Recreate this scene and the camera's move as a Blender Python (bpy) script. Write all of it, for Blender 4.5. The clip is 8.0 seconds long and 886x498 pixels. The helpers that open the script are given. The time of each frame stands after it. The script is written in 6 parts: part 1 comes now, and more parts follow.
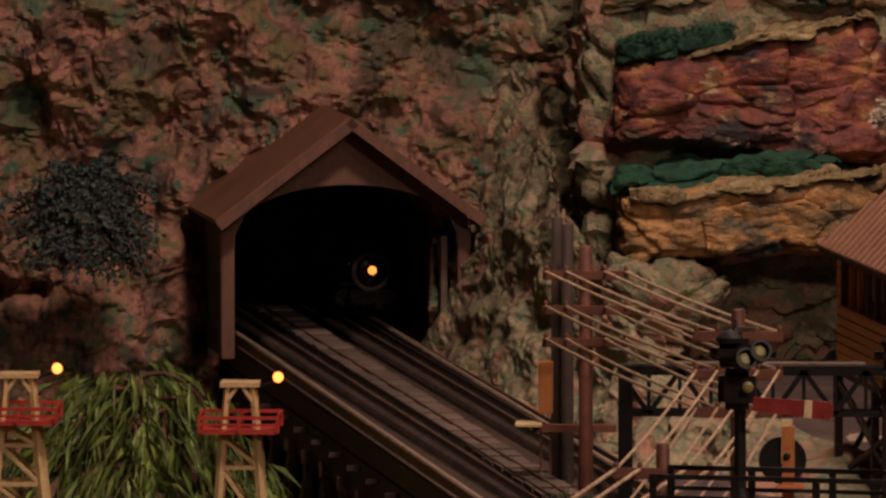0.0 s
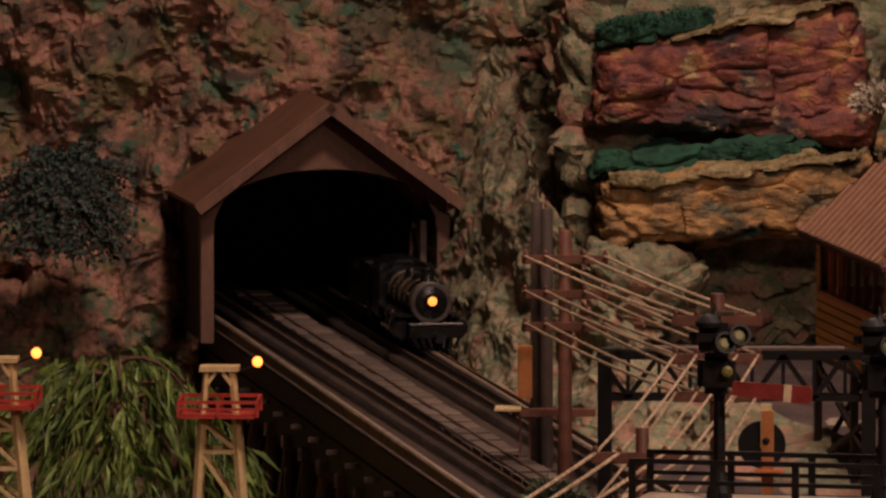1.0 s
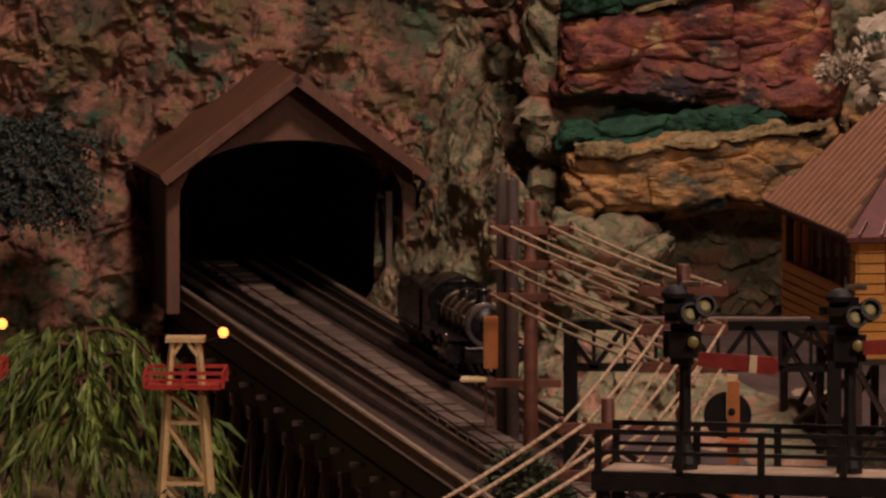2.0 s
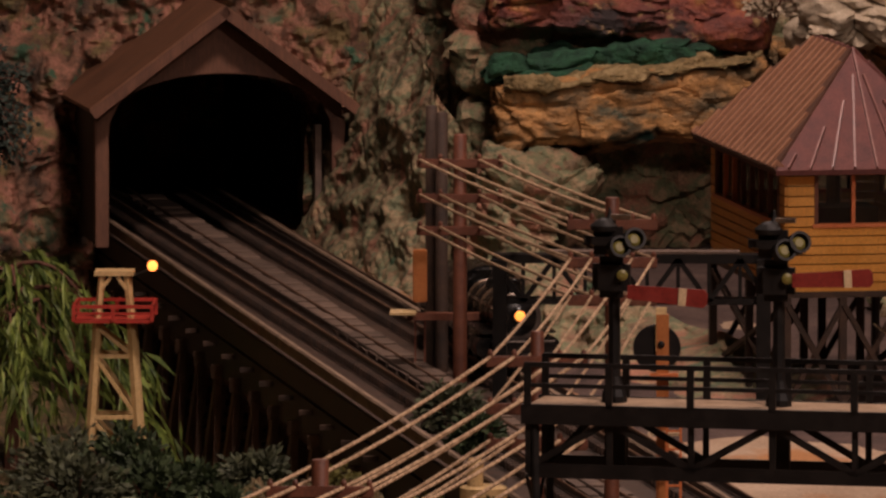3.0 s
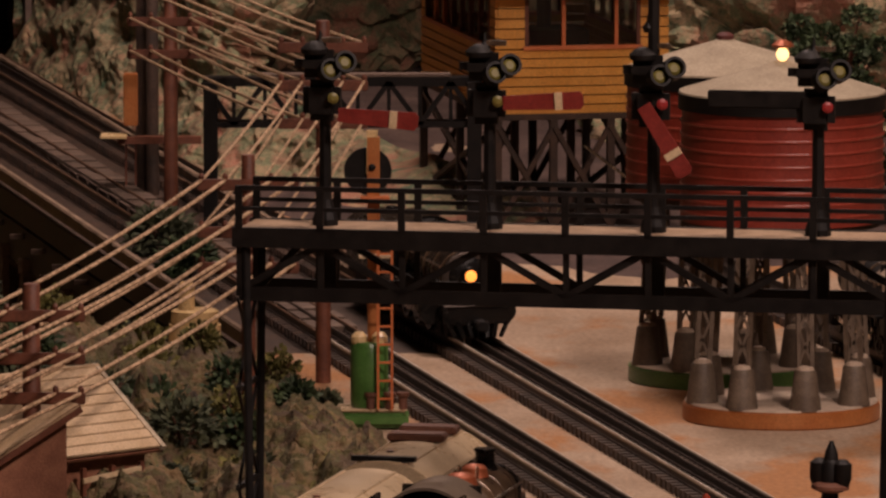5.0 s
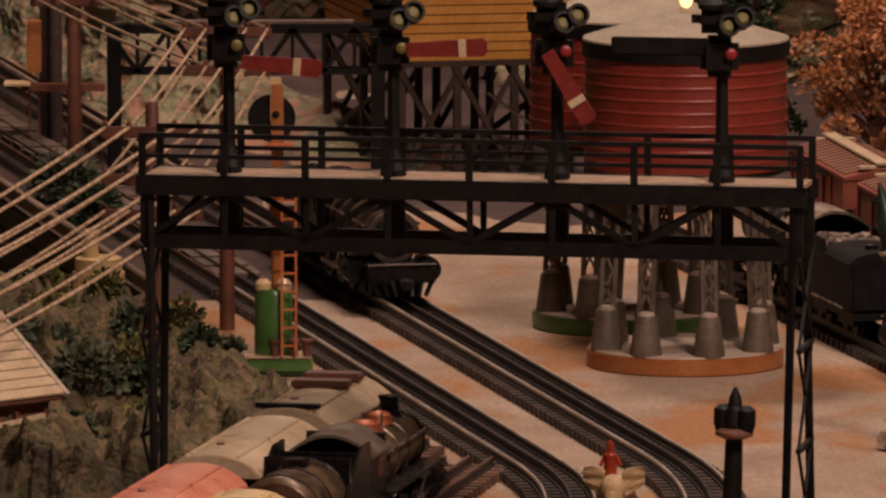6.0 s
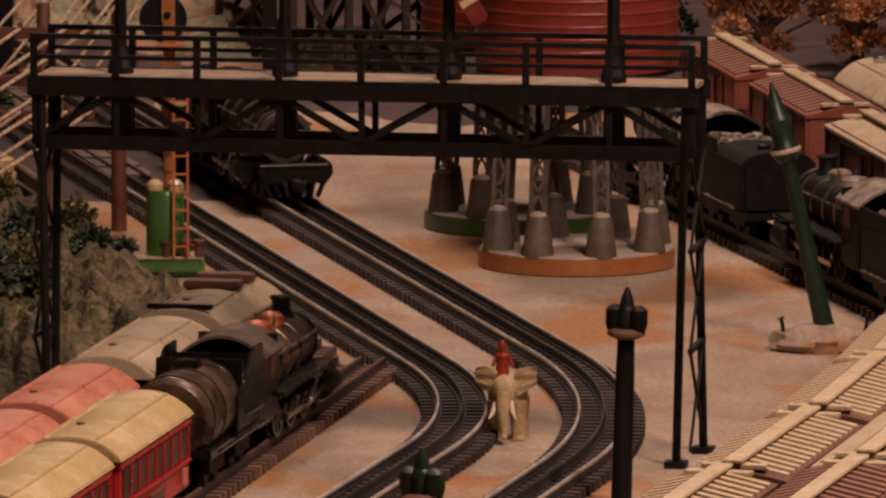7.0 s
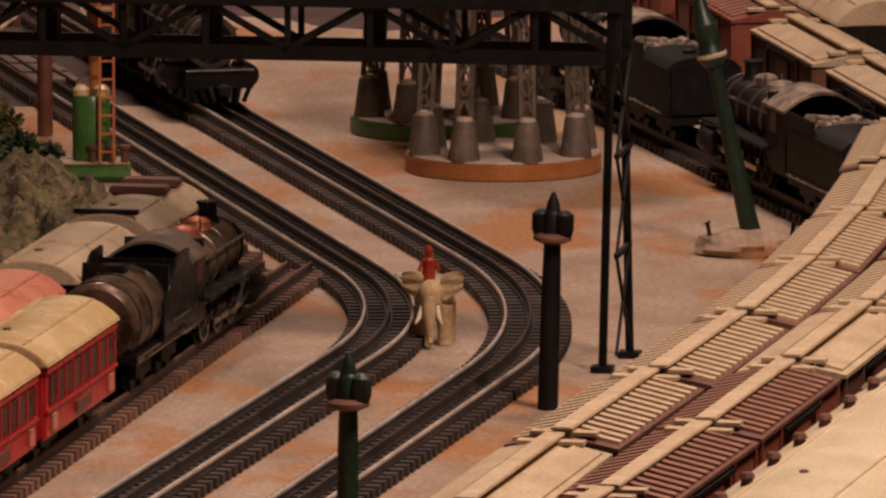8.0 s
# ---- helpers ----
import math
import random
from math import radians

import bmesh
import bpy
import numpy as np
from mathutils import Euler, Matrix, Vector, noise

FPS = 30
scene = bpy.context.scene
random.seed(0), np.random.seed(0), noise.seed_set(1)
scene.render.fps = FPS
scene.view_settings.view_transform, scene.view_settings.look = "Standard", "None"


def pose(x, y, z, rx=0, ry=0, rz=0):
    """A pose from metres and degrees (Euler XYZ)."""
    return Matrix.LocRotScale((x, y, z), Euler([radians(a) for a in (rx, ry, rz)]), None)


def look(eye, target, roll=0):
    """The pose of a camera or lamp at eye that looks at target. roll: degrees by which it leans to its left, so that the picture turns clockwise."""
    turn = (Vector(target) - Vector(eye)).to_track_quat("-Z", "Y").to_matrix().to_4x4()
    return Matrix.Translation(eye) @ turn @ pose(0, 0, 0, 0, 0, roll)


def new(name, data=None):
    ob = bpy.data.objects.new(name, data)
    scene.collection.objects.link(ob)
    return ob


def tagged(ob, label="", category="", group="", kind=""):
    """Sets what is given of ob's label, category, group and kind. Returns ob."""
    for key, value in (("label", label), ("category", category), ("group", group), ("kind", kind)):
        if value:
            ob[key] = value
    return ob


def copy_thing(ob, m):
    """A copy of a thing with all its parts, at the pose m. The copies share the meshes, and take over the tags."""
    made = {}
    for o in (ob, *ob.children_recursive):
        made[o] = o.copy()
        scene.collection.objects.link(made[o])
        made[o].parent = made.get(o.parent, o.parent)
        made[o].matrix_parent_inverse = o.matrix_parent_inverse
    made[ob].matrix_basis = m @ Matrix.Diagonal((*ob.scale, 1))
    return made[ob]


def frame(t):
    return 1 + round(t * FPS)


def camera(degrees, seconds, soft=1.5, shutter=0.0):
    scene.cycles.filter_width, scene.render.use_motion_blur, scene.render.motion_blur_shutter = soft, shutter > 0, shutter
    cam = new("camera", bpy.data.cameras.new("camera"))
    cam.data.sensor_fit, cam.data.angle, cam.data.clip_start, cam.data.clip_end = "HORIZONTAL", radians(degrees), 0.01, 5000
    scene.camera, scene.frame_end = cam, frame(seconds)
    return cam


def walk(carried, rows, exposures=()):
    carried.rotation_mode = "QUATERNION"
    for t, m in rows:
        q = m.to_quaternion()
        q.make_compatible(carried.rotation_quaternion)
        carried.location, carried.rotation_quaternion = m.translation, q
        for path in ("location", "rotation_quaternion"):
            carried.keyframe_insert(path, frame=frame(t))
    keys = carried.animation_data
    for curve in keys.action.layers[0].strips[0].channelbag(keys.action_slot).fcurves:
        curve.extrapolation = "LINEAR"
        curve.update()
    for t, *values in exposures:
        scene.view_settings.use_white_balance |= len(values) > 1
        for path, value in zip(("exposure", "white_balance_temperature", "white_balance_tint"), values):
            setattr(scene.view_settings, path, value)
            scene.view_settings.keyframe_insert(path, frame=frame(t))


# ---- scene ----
cam = camera(5.281, 8.0, soft=2.5)
EYE = 0.88
# seconds, turn to the left, tilt (degrees)
PAN = [
    (0.0, 2.079, -4.873), (0.5, 2.043, -4.909), (1.0, 1.955, -4.966), (2.3, 1.665, -5.219),
    (2.5, 1.595, -5.283), (3.0, 1.326, -5.539), (3.5, 0.909, -5.917), (4.0, 0.434, -6.243),
    (4.5, 0.005, -6.442), (4.7, -0.177, -6.509), (5.8, -0.867, -6.827), (6.0, -0.985, -6.911),
    (6.5, -1.300, -7.170), (7.0, -1.635, -7.505), (7.5, -1.919, -7.834), (8.0, -2.079, -8.072),
]
walk(cam, [(t, pose(0, 0, EYE, 90 + tilt, 0, turn)) for t, turn, tilt in PAN])

# ---- world and lights ----
world = bpy.data.worlds.new("dim_hall")
world.use_nodes = True
world.node_tree.nodes["Background"].inputs["Color"].default_value = (1.0, 0.72, 0.5, 1)
world.node_tree.nodes["Background"].inputs["Strength"].default_value = 0.02
scene.world = world
scene.view_settings.exposure = 0.0


def area_lamp(name, at, target, sx, sy, watts, colour):
    data = bpy.data.lights.new(name, "AREA")
    data.shape, data.size, data.size_y, data.energy, data.color = "RECTANGLE", sx, sy, watts, colour
    ob = new(name, data)
    ob.matrix_world = look(at, target)
    return ob


WARM = (1.0, 0.735, 0.645)
LAMPS = [((0.6, 6.1, 1.95), (0.3, 6.0, 0), 0.35, 0.35, 12.0), ((0.8, 4.65, 1.7), (0.35, 5.0, 0), 0.35, 0.35, 45.0), ((0.0, 7.55, 1.9), (-0.1, 8.4, 0), 0.35, 0.35, 44.0)]
for at, target, sx, sy, watts in LAMPS:
    area_lamp("hall_light", at, target, sx, sy, watts, WARM)


# ---- building blocks ----
class Mesh:
    """Vertices and faces gathered for one mesh."""

    def __init__(self):
        self.v, self.f = [], []

    def add(self, verts, faces, m=None):
        k = len(self.v)
        self.v += [tuple(m @ Vector(p)) if m else tuple(p) for p in verts]
        self.f += [tuple(i + k for i in f) for f in faces]
        return self

    def box(self, x, y, z, sx, sy, sz, m=None, taper=1.0):
        """Centre and full sizes; taper shrinks the top."""
        a, b, c = sx / 2, sy / 2, sz / 2
        pts = [(x + i * a * (taper if k > 0 else 1), y + j * b * (taper if k > 0 else 1), z + k * c) for k in (-1, 1) for j in (-1, 1) for i in (-1, 1)]
        return self.add(pts, [(0, 2, 3, 1), (4, 5, 7, 6), (0, 1, 5, 4), (2, 6, 7, 3), (0, 4, 6, 2), (1, 3, 7, 5)], m)

    def beam(self, p, q, w, h=None, up=(0, 0, 1)):
        """A square bar from p to q."""
        p, q = Vector(p), Vector(q)
        h = h or w
        d = (q - p).normalized()
        s = d.cross(Vector(up))
        s = (s if s.length > 1e-4 else d.cross(Vector((1, 0, 0)))).normalized()
        u = s.cross(d)
        pts = [e + s * i * w / 2 + u * j * h / 2 for e in (p, q) for i, j in ((-1, -1), (1, -1), (1, 1), (-1, 1))]
        return self.add(pts, [(3, 2, 1, 0), (4, 5, 6, 7), (0, 1, 5, 4), (1, 2, 6, 5), (2, 3, 7, 6), (3, 0, 4, 7)])

    def tube(self, pts, r, n=8, caps=True):
        """A round bar through points; r one radius or one a point."""
        pts = [Vector(p) for p in pts]
        rs = r if isinstance(r, (list, tuple)) else [r] * len(pts)
        verts, side = [], None
        for i, p in enumerate(pts):
            d = (pts[min(i + 1, len(pts) - 1)] - pts[max(i - 1, 0)]).normalized()
            if side is None:
                side = d.cross(Vector((0, 0, 1)))
                side = side if side.length > 1e-4 else d.cross(Vector((1, 0, 0)))
            side = (side - d * side.dot(d)).normalized()
            up = d.cross(side)
            verts += [p + (side * math.cos(2 * math.pi * k / n) + up * math.sin(2 * math.pi * k / n)) * rs[i] for k in range(n)]
        faces = [(i * n + k, i * n + (k + 1) % n, (i + 1) * n + (k + 1) % n, (i + 1) * n + k) for i in range(len(pts) - 1) for k in range(n)]
        if caps:
            faces += [tuple(range(n))[::-1], tuple(range((len(pts) - 1) * n, len(pts) * n))]
        return self.add(verts, faces)

    def lathe(self, profile, n=16, m=None):
        """Turned about z: rows of (radius, height)."""
        verts = [(r * math.cos(2 * math.pi * k / n), r * math.sin(2 * math.pi * k / n), z) for r, z in profile for k in range(n)]
        faces = [(i * n + k, i * n + (k + 1) % n, (i + 1) * n + (k + 1) % n, (i + 1) * n + k) for i in range(len(profile) - 1) for k in range(n)]
        faces += [tuple(range(n))[::-1], tuple(range((len(profile) - 1) * n, len(profile) * n))]
        return self.add(verts, faces, m)

    def prism(self, outline, depth, m=None):
        """An outline in x and z, pushed along y by depth, centred."""
        n = len(outline)
        verts = [(x, s * depth / 2, z) for s in (-1, 1) for x, z in outline]
        faces = [tuple(range(n)), tuple(range(n, 2 * n))[::-1]] + [(i + n, (i + 1) % n + n, (i + 1) % n, i) for i in range(n)]
        return self.add(verts, faces, m)

    def ball(self, x, y, z, rx, ry, rz, n=10, k=6, rough=0.0, seed=0):
        verts, faces = [(x, y, z - rz)], []
        for i in range(1, k):
            a = math.pi * i / k - math.pi / 2
            for j in range(n):
                b = 2 * math.pi * j / n
                p = Vector((math.cos(a) * math.cos(b), math.cos(a) * math.sin(b), math.sin(a)))
                s = 1 + rough * noise.noise(p * 2.3 + Vector((seed * 7.1, seed * 3.3, seed)))
                verts.append((x + p.x * rx * s, y + p.y * ry * s, z + p.z * rz * s))
        verts.append((x, y, z + rz))
        top = len(verts) - 1
        faces += [(0, 1 + (j + 1) % n, 1 + j) for j in range(n)]
        faces += [(1 + i * n + j, 1 + i * n + (j + 1) % n, 1 + (i + 1) * n + (j + 1) % n, 1 + (i + 1) * n + j) for i in range(k - 2) for j in range(n)]
        faces += [(1 + (k - 2) * n + j, 1 + (k - 2) * n + (j + 1) % n, top) for j in range(n)]
        return self.add(verts, faces)


def mesh_of(name, shape, material, bevel=0.0, smooth=False):
    me = bpy.data.meshes.new(name)
    me.from_pydata(shape.v, [], shape.f)
    bm = bmesh.new()
    bm.from_mesh(me)
    bmesh.ops.recalc_face_normals(bm, faces=bm.faces)
    if bevel:
        edges = [e for e in bm.edges if len(e.link_faces) == 2 and e.calc_face_angle(0) > 0.6]
        bmesh.ops.bevel(bm, geom=edges, offset=bevel, segments=2, affect="EDGES", clamp_overlap=True)
    bm.to_mesh(me)
    bm.free()
    me.materials.append(material)
    if smooth:
        me.shade_smooth()
        me.set_sharp_from_angle(angle=radians(40))
    return me


def part(name, shape, material, parent, label="", bevel=0.0, smooth=False):
    ob = new(name, mesh_of(name, shape, material, bevel, smooth))
    ob.parent = parent
    return tagged(ob, label) if label else ob


def thing(name, label, category, m=None, group="", kind=""):
    ob = tagged(new(name), label, category, group, kind)
    ob.empty_display_size = 0.02
    if m:
        ob.matrix_world = m
    return ob


def solo(name, shape, material, label, category, m=None, kind="", bevel=0.0, smooth=False, group=""):
    ob = tagged(new(name, mesh_of(name, shape, material, bevel, smooth)), label, category, group, kind)
    if m:
        ob.matrix_world = m
    return ob


# ---- materials ----
def material(name, stops, size=0.01, rough=0.6, metal=0.0, bump=0.3, grain=0.0015, island=0.0, stretch=(1, 1, 1), spots=None, rough_var=0.15, detail=6.0, spec=0.5):
    """stops: (position, colour) along a broad noise of that size in metres; grain: the fine one; spots: (colour, size, amount)."""
    mat = bpy.data.materials.new(name)
    mat.use_nodes = True
    nt = mat.node_tree
    nd, ln = nt.nodes, nt.links
    bsdf = nd["Principled BSDF"]
    co = nd.new("ShaderNodeTexCoord")
    mp = nd.new("ShaderNodeMapping")
    mp.inputs["Scale"].default_value = stretch
    ln.new(co.outputs["Object"], mp.inputs["Vector"])

    def cloud(s, d=detail, r=0.6):
        n = nd.new("ShaderNodeTexNoise")
        n.inputs["Scale"].default_value, n.inputs["Detail"].default_value, n.inputs["Roughness"].default_value = 1 / s, d, r
        ln.new(mp.outputs["Vector"], n.inputs["Vector"])
        return n
    broad, fine = cloud(size), cloud(grain, 3.0)
    ramp = nd.new("ShaderNodeValToRGB")
    els = ramp.color_ramp.elements
    while len(els) < len(stops):
        els.new(0.5)
    for e, (p, c) in zip(els, stops):
        e.position, e.color = p, (*c, 1)
    ln.new(broad.outputs["Fac"], ramp.inputs["Fac"])
    col = ramp.outputs["Color"]

    def mix(kind, a, b, fac):
        m = nd.new("ShaderNodeMix")
        m.data_type, m.blend_type = "RGBA", kind
        if isinstance(fac, float):
            m.inputs["Factor"].default_value = fac
        else:
            ln.new(fac, m.inputs["Factor"])
        ln.new(a, m.inputs["A"])
        if isinstance(b, tuple):
            m.inputs["B"].default_value = (*b, 1)
        else:
            ln.new(b, m.inputs["B"])
        return m.outputs["Result"]

    def band(src, lo, hi):
        m = nd.new("ShaderNodeMapRange")
        m.inputs["From Min"].default_value, m.inputs["From Max"].default_value = lo, hi
        ln.new(src, m.inputs["Value"])
        return m.outputs["Result"]
    for colour, s, lo in spots or ():
        col = mix("MIX", col, colour, band(cloud(s).outputs["Fac"], lo, lo + 0.08))
    gr = nd.new("ShaderNodeMapRange")
    gr.inputs["From Min"].default_value, gr.inputs["From Max"].default_value = 0.25, 0.75
    gr.inputs["To Min"].default_value, gr.inputs["To Max"].default_value = 0.72, 1.22
    ln.new(fine.outputs["Fac"], gr.inputs["Value"])
    hsv = nd.new("ShaderNodeHueSaturation")
    ln.new(gr.outputs["Result"], hsv.inputs["Value"])
    ln.new(col, hsv.inputs["Color"])
    col = hsv.outputs["Color"]
    if island:
        geo, inf = nd.new("ShaderNodeNewGeometry"), nd.new("ShaderNodeObjectInfo")
        add = nd.new("ShaderNodeMath")
        ln.new(geo.outputs["Random Per Island"], add.inputs[0])
        ln.new(inf.outputs["Random"], add.inputs[1])
        fr = nd.new("ShaderNodeMath")
        fr.operation = "FRACT"
        ln.new(add.outputs[0], fr.inputs[0])
        mr = nd.new("ShaderNodeMapRange")
        mr.inputs["To Min"].default_value, mr.inputs["To Max"].default_value = 1 - island, 1 + island
        ln.new(fr.outputs[0], mr.inputs["Value"])
        h2 = nd.new("ShaderNodeHueSaturation")
        ln.new(mr.outputs["Result"], h2.inputs["Value"])
        ln.new(col, h2.inputs["Color"])
        col = h2.outputs["Color"]
    ln.new(col, bsdf.inputs["Base Color"])
    rr = nd.new("ShaderNodeMapRange")
    rr.inputs["To Min"].default_value, rr.inputs["To Max"].default_value = max(0.05, rough - rough_var), min(1, rough + rough_var)
    ln.new(broad.outputs["Fac"], rr.inputs["Value"])
    ln.new(rr.outputs["Result"], bsdf.inputs["Roughness"])
    bsdf.inputs["Metallic"].default_value = metal
    bsdf.inputs["Specular IOR Level"].default_value = spec
    if bump:
        b1 = nd.new("ShaderNodeBump")
        b1.inputs["Strength"].default_value, b1.inputs["Distance"].default_value = bump, grain * 0.6
        ln.new(fine.outputs["Fac"], b1.inputs["Height"])
        if bump >= 1.0:
            lumps = cloud(grain * 3.2, 4.0, 0.65)
            b2 = nd.new("ShaderNodeBump")
            b2.inputs["Strength"].default_value, b2.inputs["Distance"].default_value = 0.9, grain * 1.8
            ln.new(lumps.outputs["Fac"], b2.inputs["Height"])
            ln.new(b1.outputs["Normal"], b2.inputs["Normal"])
            ln.new(b2.outputs["Normal"], bsdf.inputs["Normal"])
        else:
            ln.new(b1.outputs["Normal"], bsdf.inputs["Normal"])
    return mat


def glow(name, colour, strength):
    mat = bpy.data.materials.new(name)
    mat.use_nodes = True
    b = mat.node_tree.nodes["Principled BSDF"]
    b.inputs["Base Color"].default_value = (*colour, 1)
    b.inputs["Emission Color"].default_value = (*colour, 1)
    b.inputs["Emission Strength"].default_value = strength
    return mat


def two(a, b):
    return [(0.35, a), (0.65, b)]


TABLE = material("painted_plaster", [(0.3, (0.26, 0.17, 0.1)), (0.5, (0.36, 0.255, 0.17)), (0.7, (0.45, 0.335, 0.235))], 0.07, 0.8, bump=0.4, grain=0.004,
                 spots=[((0.36, 0.165, 0.06), 0.13, 0.505), ((0.27, 0.14, 0.065), 0.05, 0.66), ((0.16, 0.1, 0.06), 0.01, 0.72)], stretch=(1, 0.55, 1))
TERRAIN = material("mossy_earth", [(0.3, (0.03, 0.02, 0.011)), (0.42, (0.1, 0.062, 0.03)), (0.5, (0.09, 0.08, 0.028)), (0.57, (0.19, 0.12, 0.058)), (0.65, (0.12, 0.105, 0.035)), (0.74, (0.26, 0.18, 0.09))], 0.03, 0.9, bump=1.0, grain=0.004, spots=[((0.17, 0.15, 0.03), 0.025, 0.6)])
CRAG = material("painted_plaster_rock", [(0.3, (0.045, 0.03, 0.022)), (0.4, (0.12, 0.066, 0.04)), (0.47, (0.25, 0.12, 0.075)), (0.52, (0.38, 0.175, 0.12)), (0.57, (0.29, 0.17, 0.085)), (0.7, (0.14, 0.115, 0.055))], 0.045, 0.8, bump=1.0, grain=0.0028,
                spots=[((0.17, 0.125, 0.05), 0.055, 0.53), ((0.09, 0.07, 0.04), 0.13, 0.53), ((0.085, 0.125, 0.07), 0.09, 0.55), ((0.045, 0.11, 0.06), 0.035, 0.585), ((0.45, 0.28, 0.13), 0.025, 0.63), ((0.06, 0.038, 0.026), 0.05, 0.6)])
CRAG_GREEN = material("green_washed_rock", [(0.3, (0.06, 0.055, 0.035)), (0.41, (0.24, 0.165, 0.095)), (0.48, (0.15, 0.175, 0.09)), (0.55, (0.36, 0.26, 0.15)), (0.62, (0.17, 0.18, 0.1)), (0.75, (0.1, 0.13, 0.085))], 0.035, 0.8, bump=1.0, grain=0.0028,
                      spots=[((0.34, 0.16, 0.1), 0.05, 0.53), ((0.05, 0.11, 0.06), 0.04, 0.6), ((0.42, 0.31, 0.17), 0.025, 0.62)])
SLAB_OLIVE = material("olive_washed_sandstone", [(0.3, (0.035, 0.035, 0.022)), (0.44, (0.11, 0.085, 0.04)), (0.53, (0.24, 0.13, 0.055)), (0.6, (0.2, 0.17, 0.08)), (0.72, (0.36, 0.26, 0.12))], 0.05, 0.7, bump=1.0, grain=0.003, stretch=(1, 1, 1.6),
                      spots=[((0.03, 0.07, 0.05), 0.08, 0.55)])
SLAB_RED = material("rusty_sandstone", [(0.3, (0.05, 0.022, 0.022)), (0.44, (0.17, 0.05, 0.038)), (0.53, (0.3, 0.085, 0.05)), (0.6, (0.42, 0.17, 0.06)), (0.72, (0.5, 0.31, 0.13))], 0.035, 0.6, bump=1.0, grain=0.003, stretch=(1, 1, 1.4),
                    spots=[((0.17, 0.14, 0.055), 0.06, 0.575), ((0.028, 0.018, 0.018), 0.07, 0.53), ((0.5, 0.33, 0.15), 0.03, 0.6), ((0.03, 0.07, 0.06), 0.09, 0.62)])
CRUST = material("pale_yellow_crust", [(0.3, (0.12, 0.1, 0.045)), (0.5, (0.27, 0.19, 0.08)), (0.7, (0.46, 0.35, 0.18))], 0.012, 0.8, bump=1.0, grain=0.004)
SLAB_TAN = material("ochre_sandstone", [(0.3, (0.07, 0.06, 0.035)), (0.43, (0.2, 0.13, 0.06)), (0.52, (0.42, 0.22, 0.08)), (0.6, (0.55, 0.29, 0.1)), (0.72, (0.3, 0.2, 0.1))], 0.045, 0.75, bump=1.0, grain=0.003, stretch=(1, 1, 1.6),
                    spots=[((0.03, 0.08, 0.065), 0.1, 0.57)])
MOSS = material("green_moss", two((0.01, 0.042, 0.024), (0.028, 0.11, 0.055)), 0.02, 0.95, bump=1.0, grain=0.003)
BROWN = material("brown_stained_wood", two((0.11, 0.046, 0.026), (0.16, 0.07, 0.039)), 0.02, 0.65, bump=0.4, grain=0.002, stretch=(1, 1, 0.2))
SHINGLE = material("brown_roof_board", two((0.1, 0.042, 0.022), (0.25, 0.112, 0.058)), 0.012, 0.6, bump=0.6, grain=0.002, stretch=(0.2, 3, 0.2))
DARKWOOD = material("dark_creosoted_and_shaded_wood", two((0.024, 0.014, 0.009), (0.062, 0.034, 0.021)), 0.02, 0.75, bump=0.5, grain=0.002, island=0.35)
PLANK = material("grey_weathered_plank", two((0.09, 0.06, 0.045), (0.16, 0.11, 0.08)), 0.02, 0.8, bump=0.5, grain=0.002, island=0.3, stretch=(0.25, 1, 1))
EDGE = material("pale_edge_board", two((0.15, 0.1, 0.065), (0.26, 0.18, 0.12)), 0.02, 0.8, bump=0.5, grain=0.002)
TRESTLE = material("brown_trestle_timber", two((0.1, 0.055, 0.034), (0.19, 0.11, 0.07)), 0.02, 0.75, bump=0.5, grain=0.002, island=0.3)
TIE = material("stained_tie", two((0.024, 0.016, 0.011), (0.06, 0.039, 0.027)), 0.01, 0.8, bump=0.4, grain=0.0015, island=0.35)
TIE_BROWN = material("rusty_tie", two((0.1, 0.05, 0.03), (0.17, 0.09, 0.055)), 0.01, 0.8, bump=0.4, grain=0.0015, island=0.35)
# main-line rail heads: pale base colour carries the glint along their tops
RAIL_GLINT = material("pale_glint_rail", two((0.6, 0.5, 0.4), (0.82, 0.72, 0.6)), 0.02, 0.38, 0.45, bump=0.05)
RAIL_DARK = material("blackened_rail", two((0.05, 0.04, 0.035), (0.11, 0.085, 0.07)), 0.02, 0.42, 0.6, bump=0.15)
RAIL_RUST = material("rusted_rail", two((0.12, 0.065, 0.04), (0.2, 0.12, 0.075)), 0.02, 0.55, 0.4, bump=0.2)
BLACK = material("black_painted_metal", two((0.004, 0.0035, 0.0035), (0.01, 0.008, 0.007)), 0.01, 0.55, 0.0, bump=0.15, spec=0.22)
MATT_BLACK = material("flat_black", two((0.004, 0.004, 0.004), (0.009, 0.008, 0.008)), 0.03, 0.95, bump=0.1)
LOCO = material("satin_black_enamel", two((0.004, 0.004, 0.004), (0.011, 0.0095, 0.0085)), 0.008, 0.25, 0.0, bump=0.1, spec=0.35)
LOCO_BROWN = material("bronzed_black_enamel", two((0.03, 0.02, 0.013), (0.15, 0.095, 0.055)), 0.02, 0.3, 0.3, bump=0.1)
# cab roof of a black engine, lightened to hold its sheen
SHEEN = material("pale_sheen_roof", two((0.16, 0.12, 0.09), (0.3, 0.24, 0.18)), 0.03, 0.35, 0.5, bump=0.1)
DUST = material("dusty_black_metal", [(0.35, (0.05, 0.035, 0.025)), (0.5, (0.22, 0.16, 0.11)), (0.65, (0.42, 0.33, 0.24))], 0.018, 0.7, bump=0.3, grain=0.002)
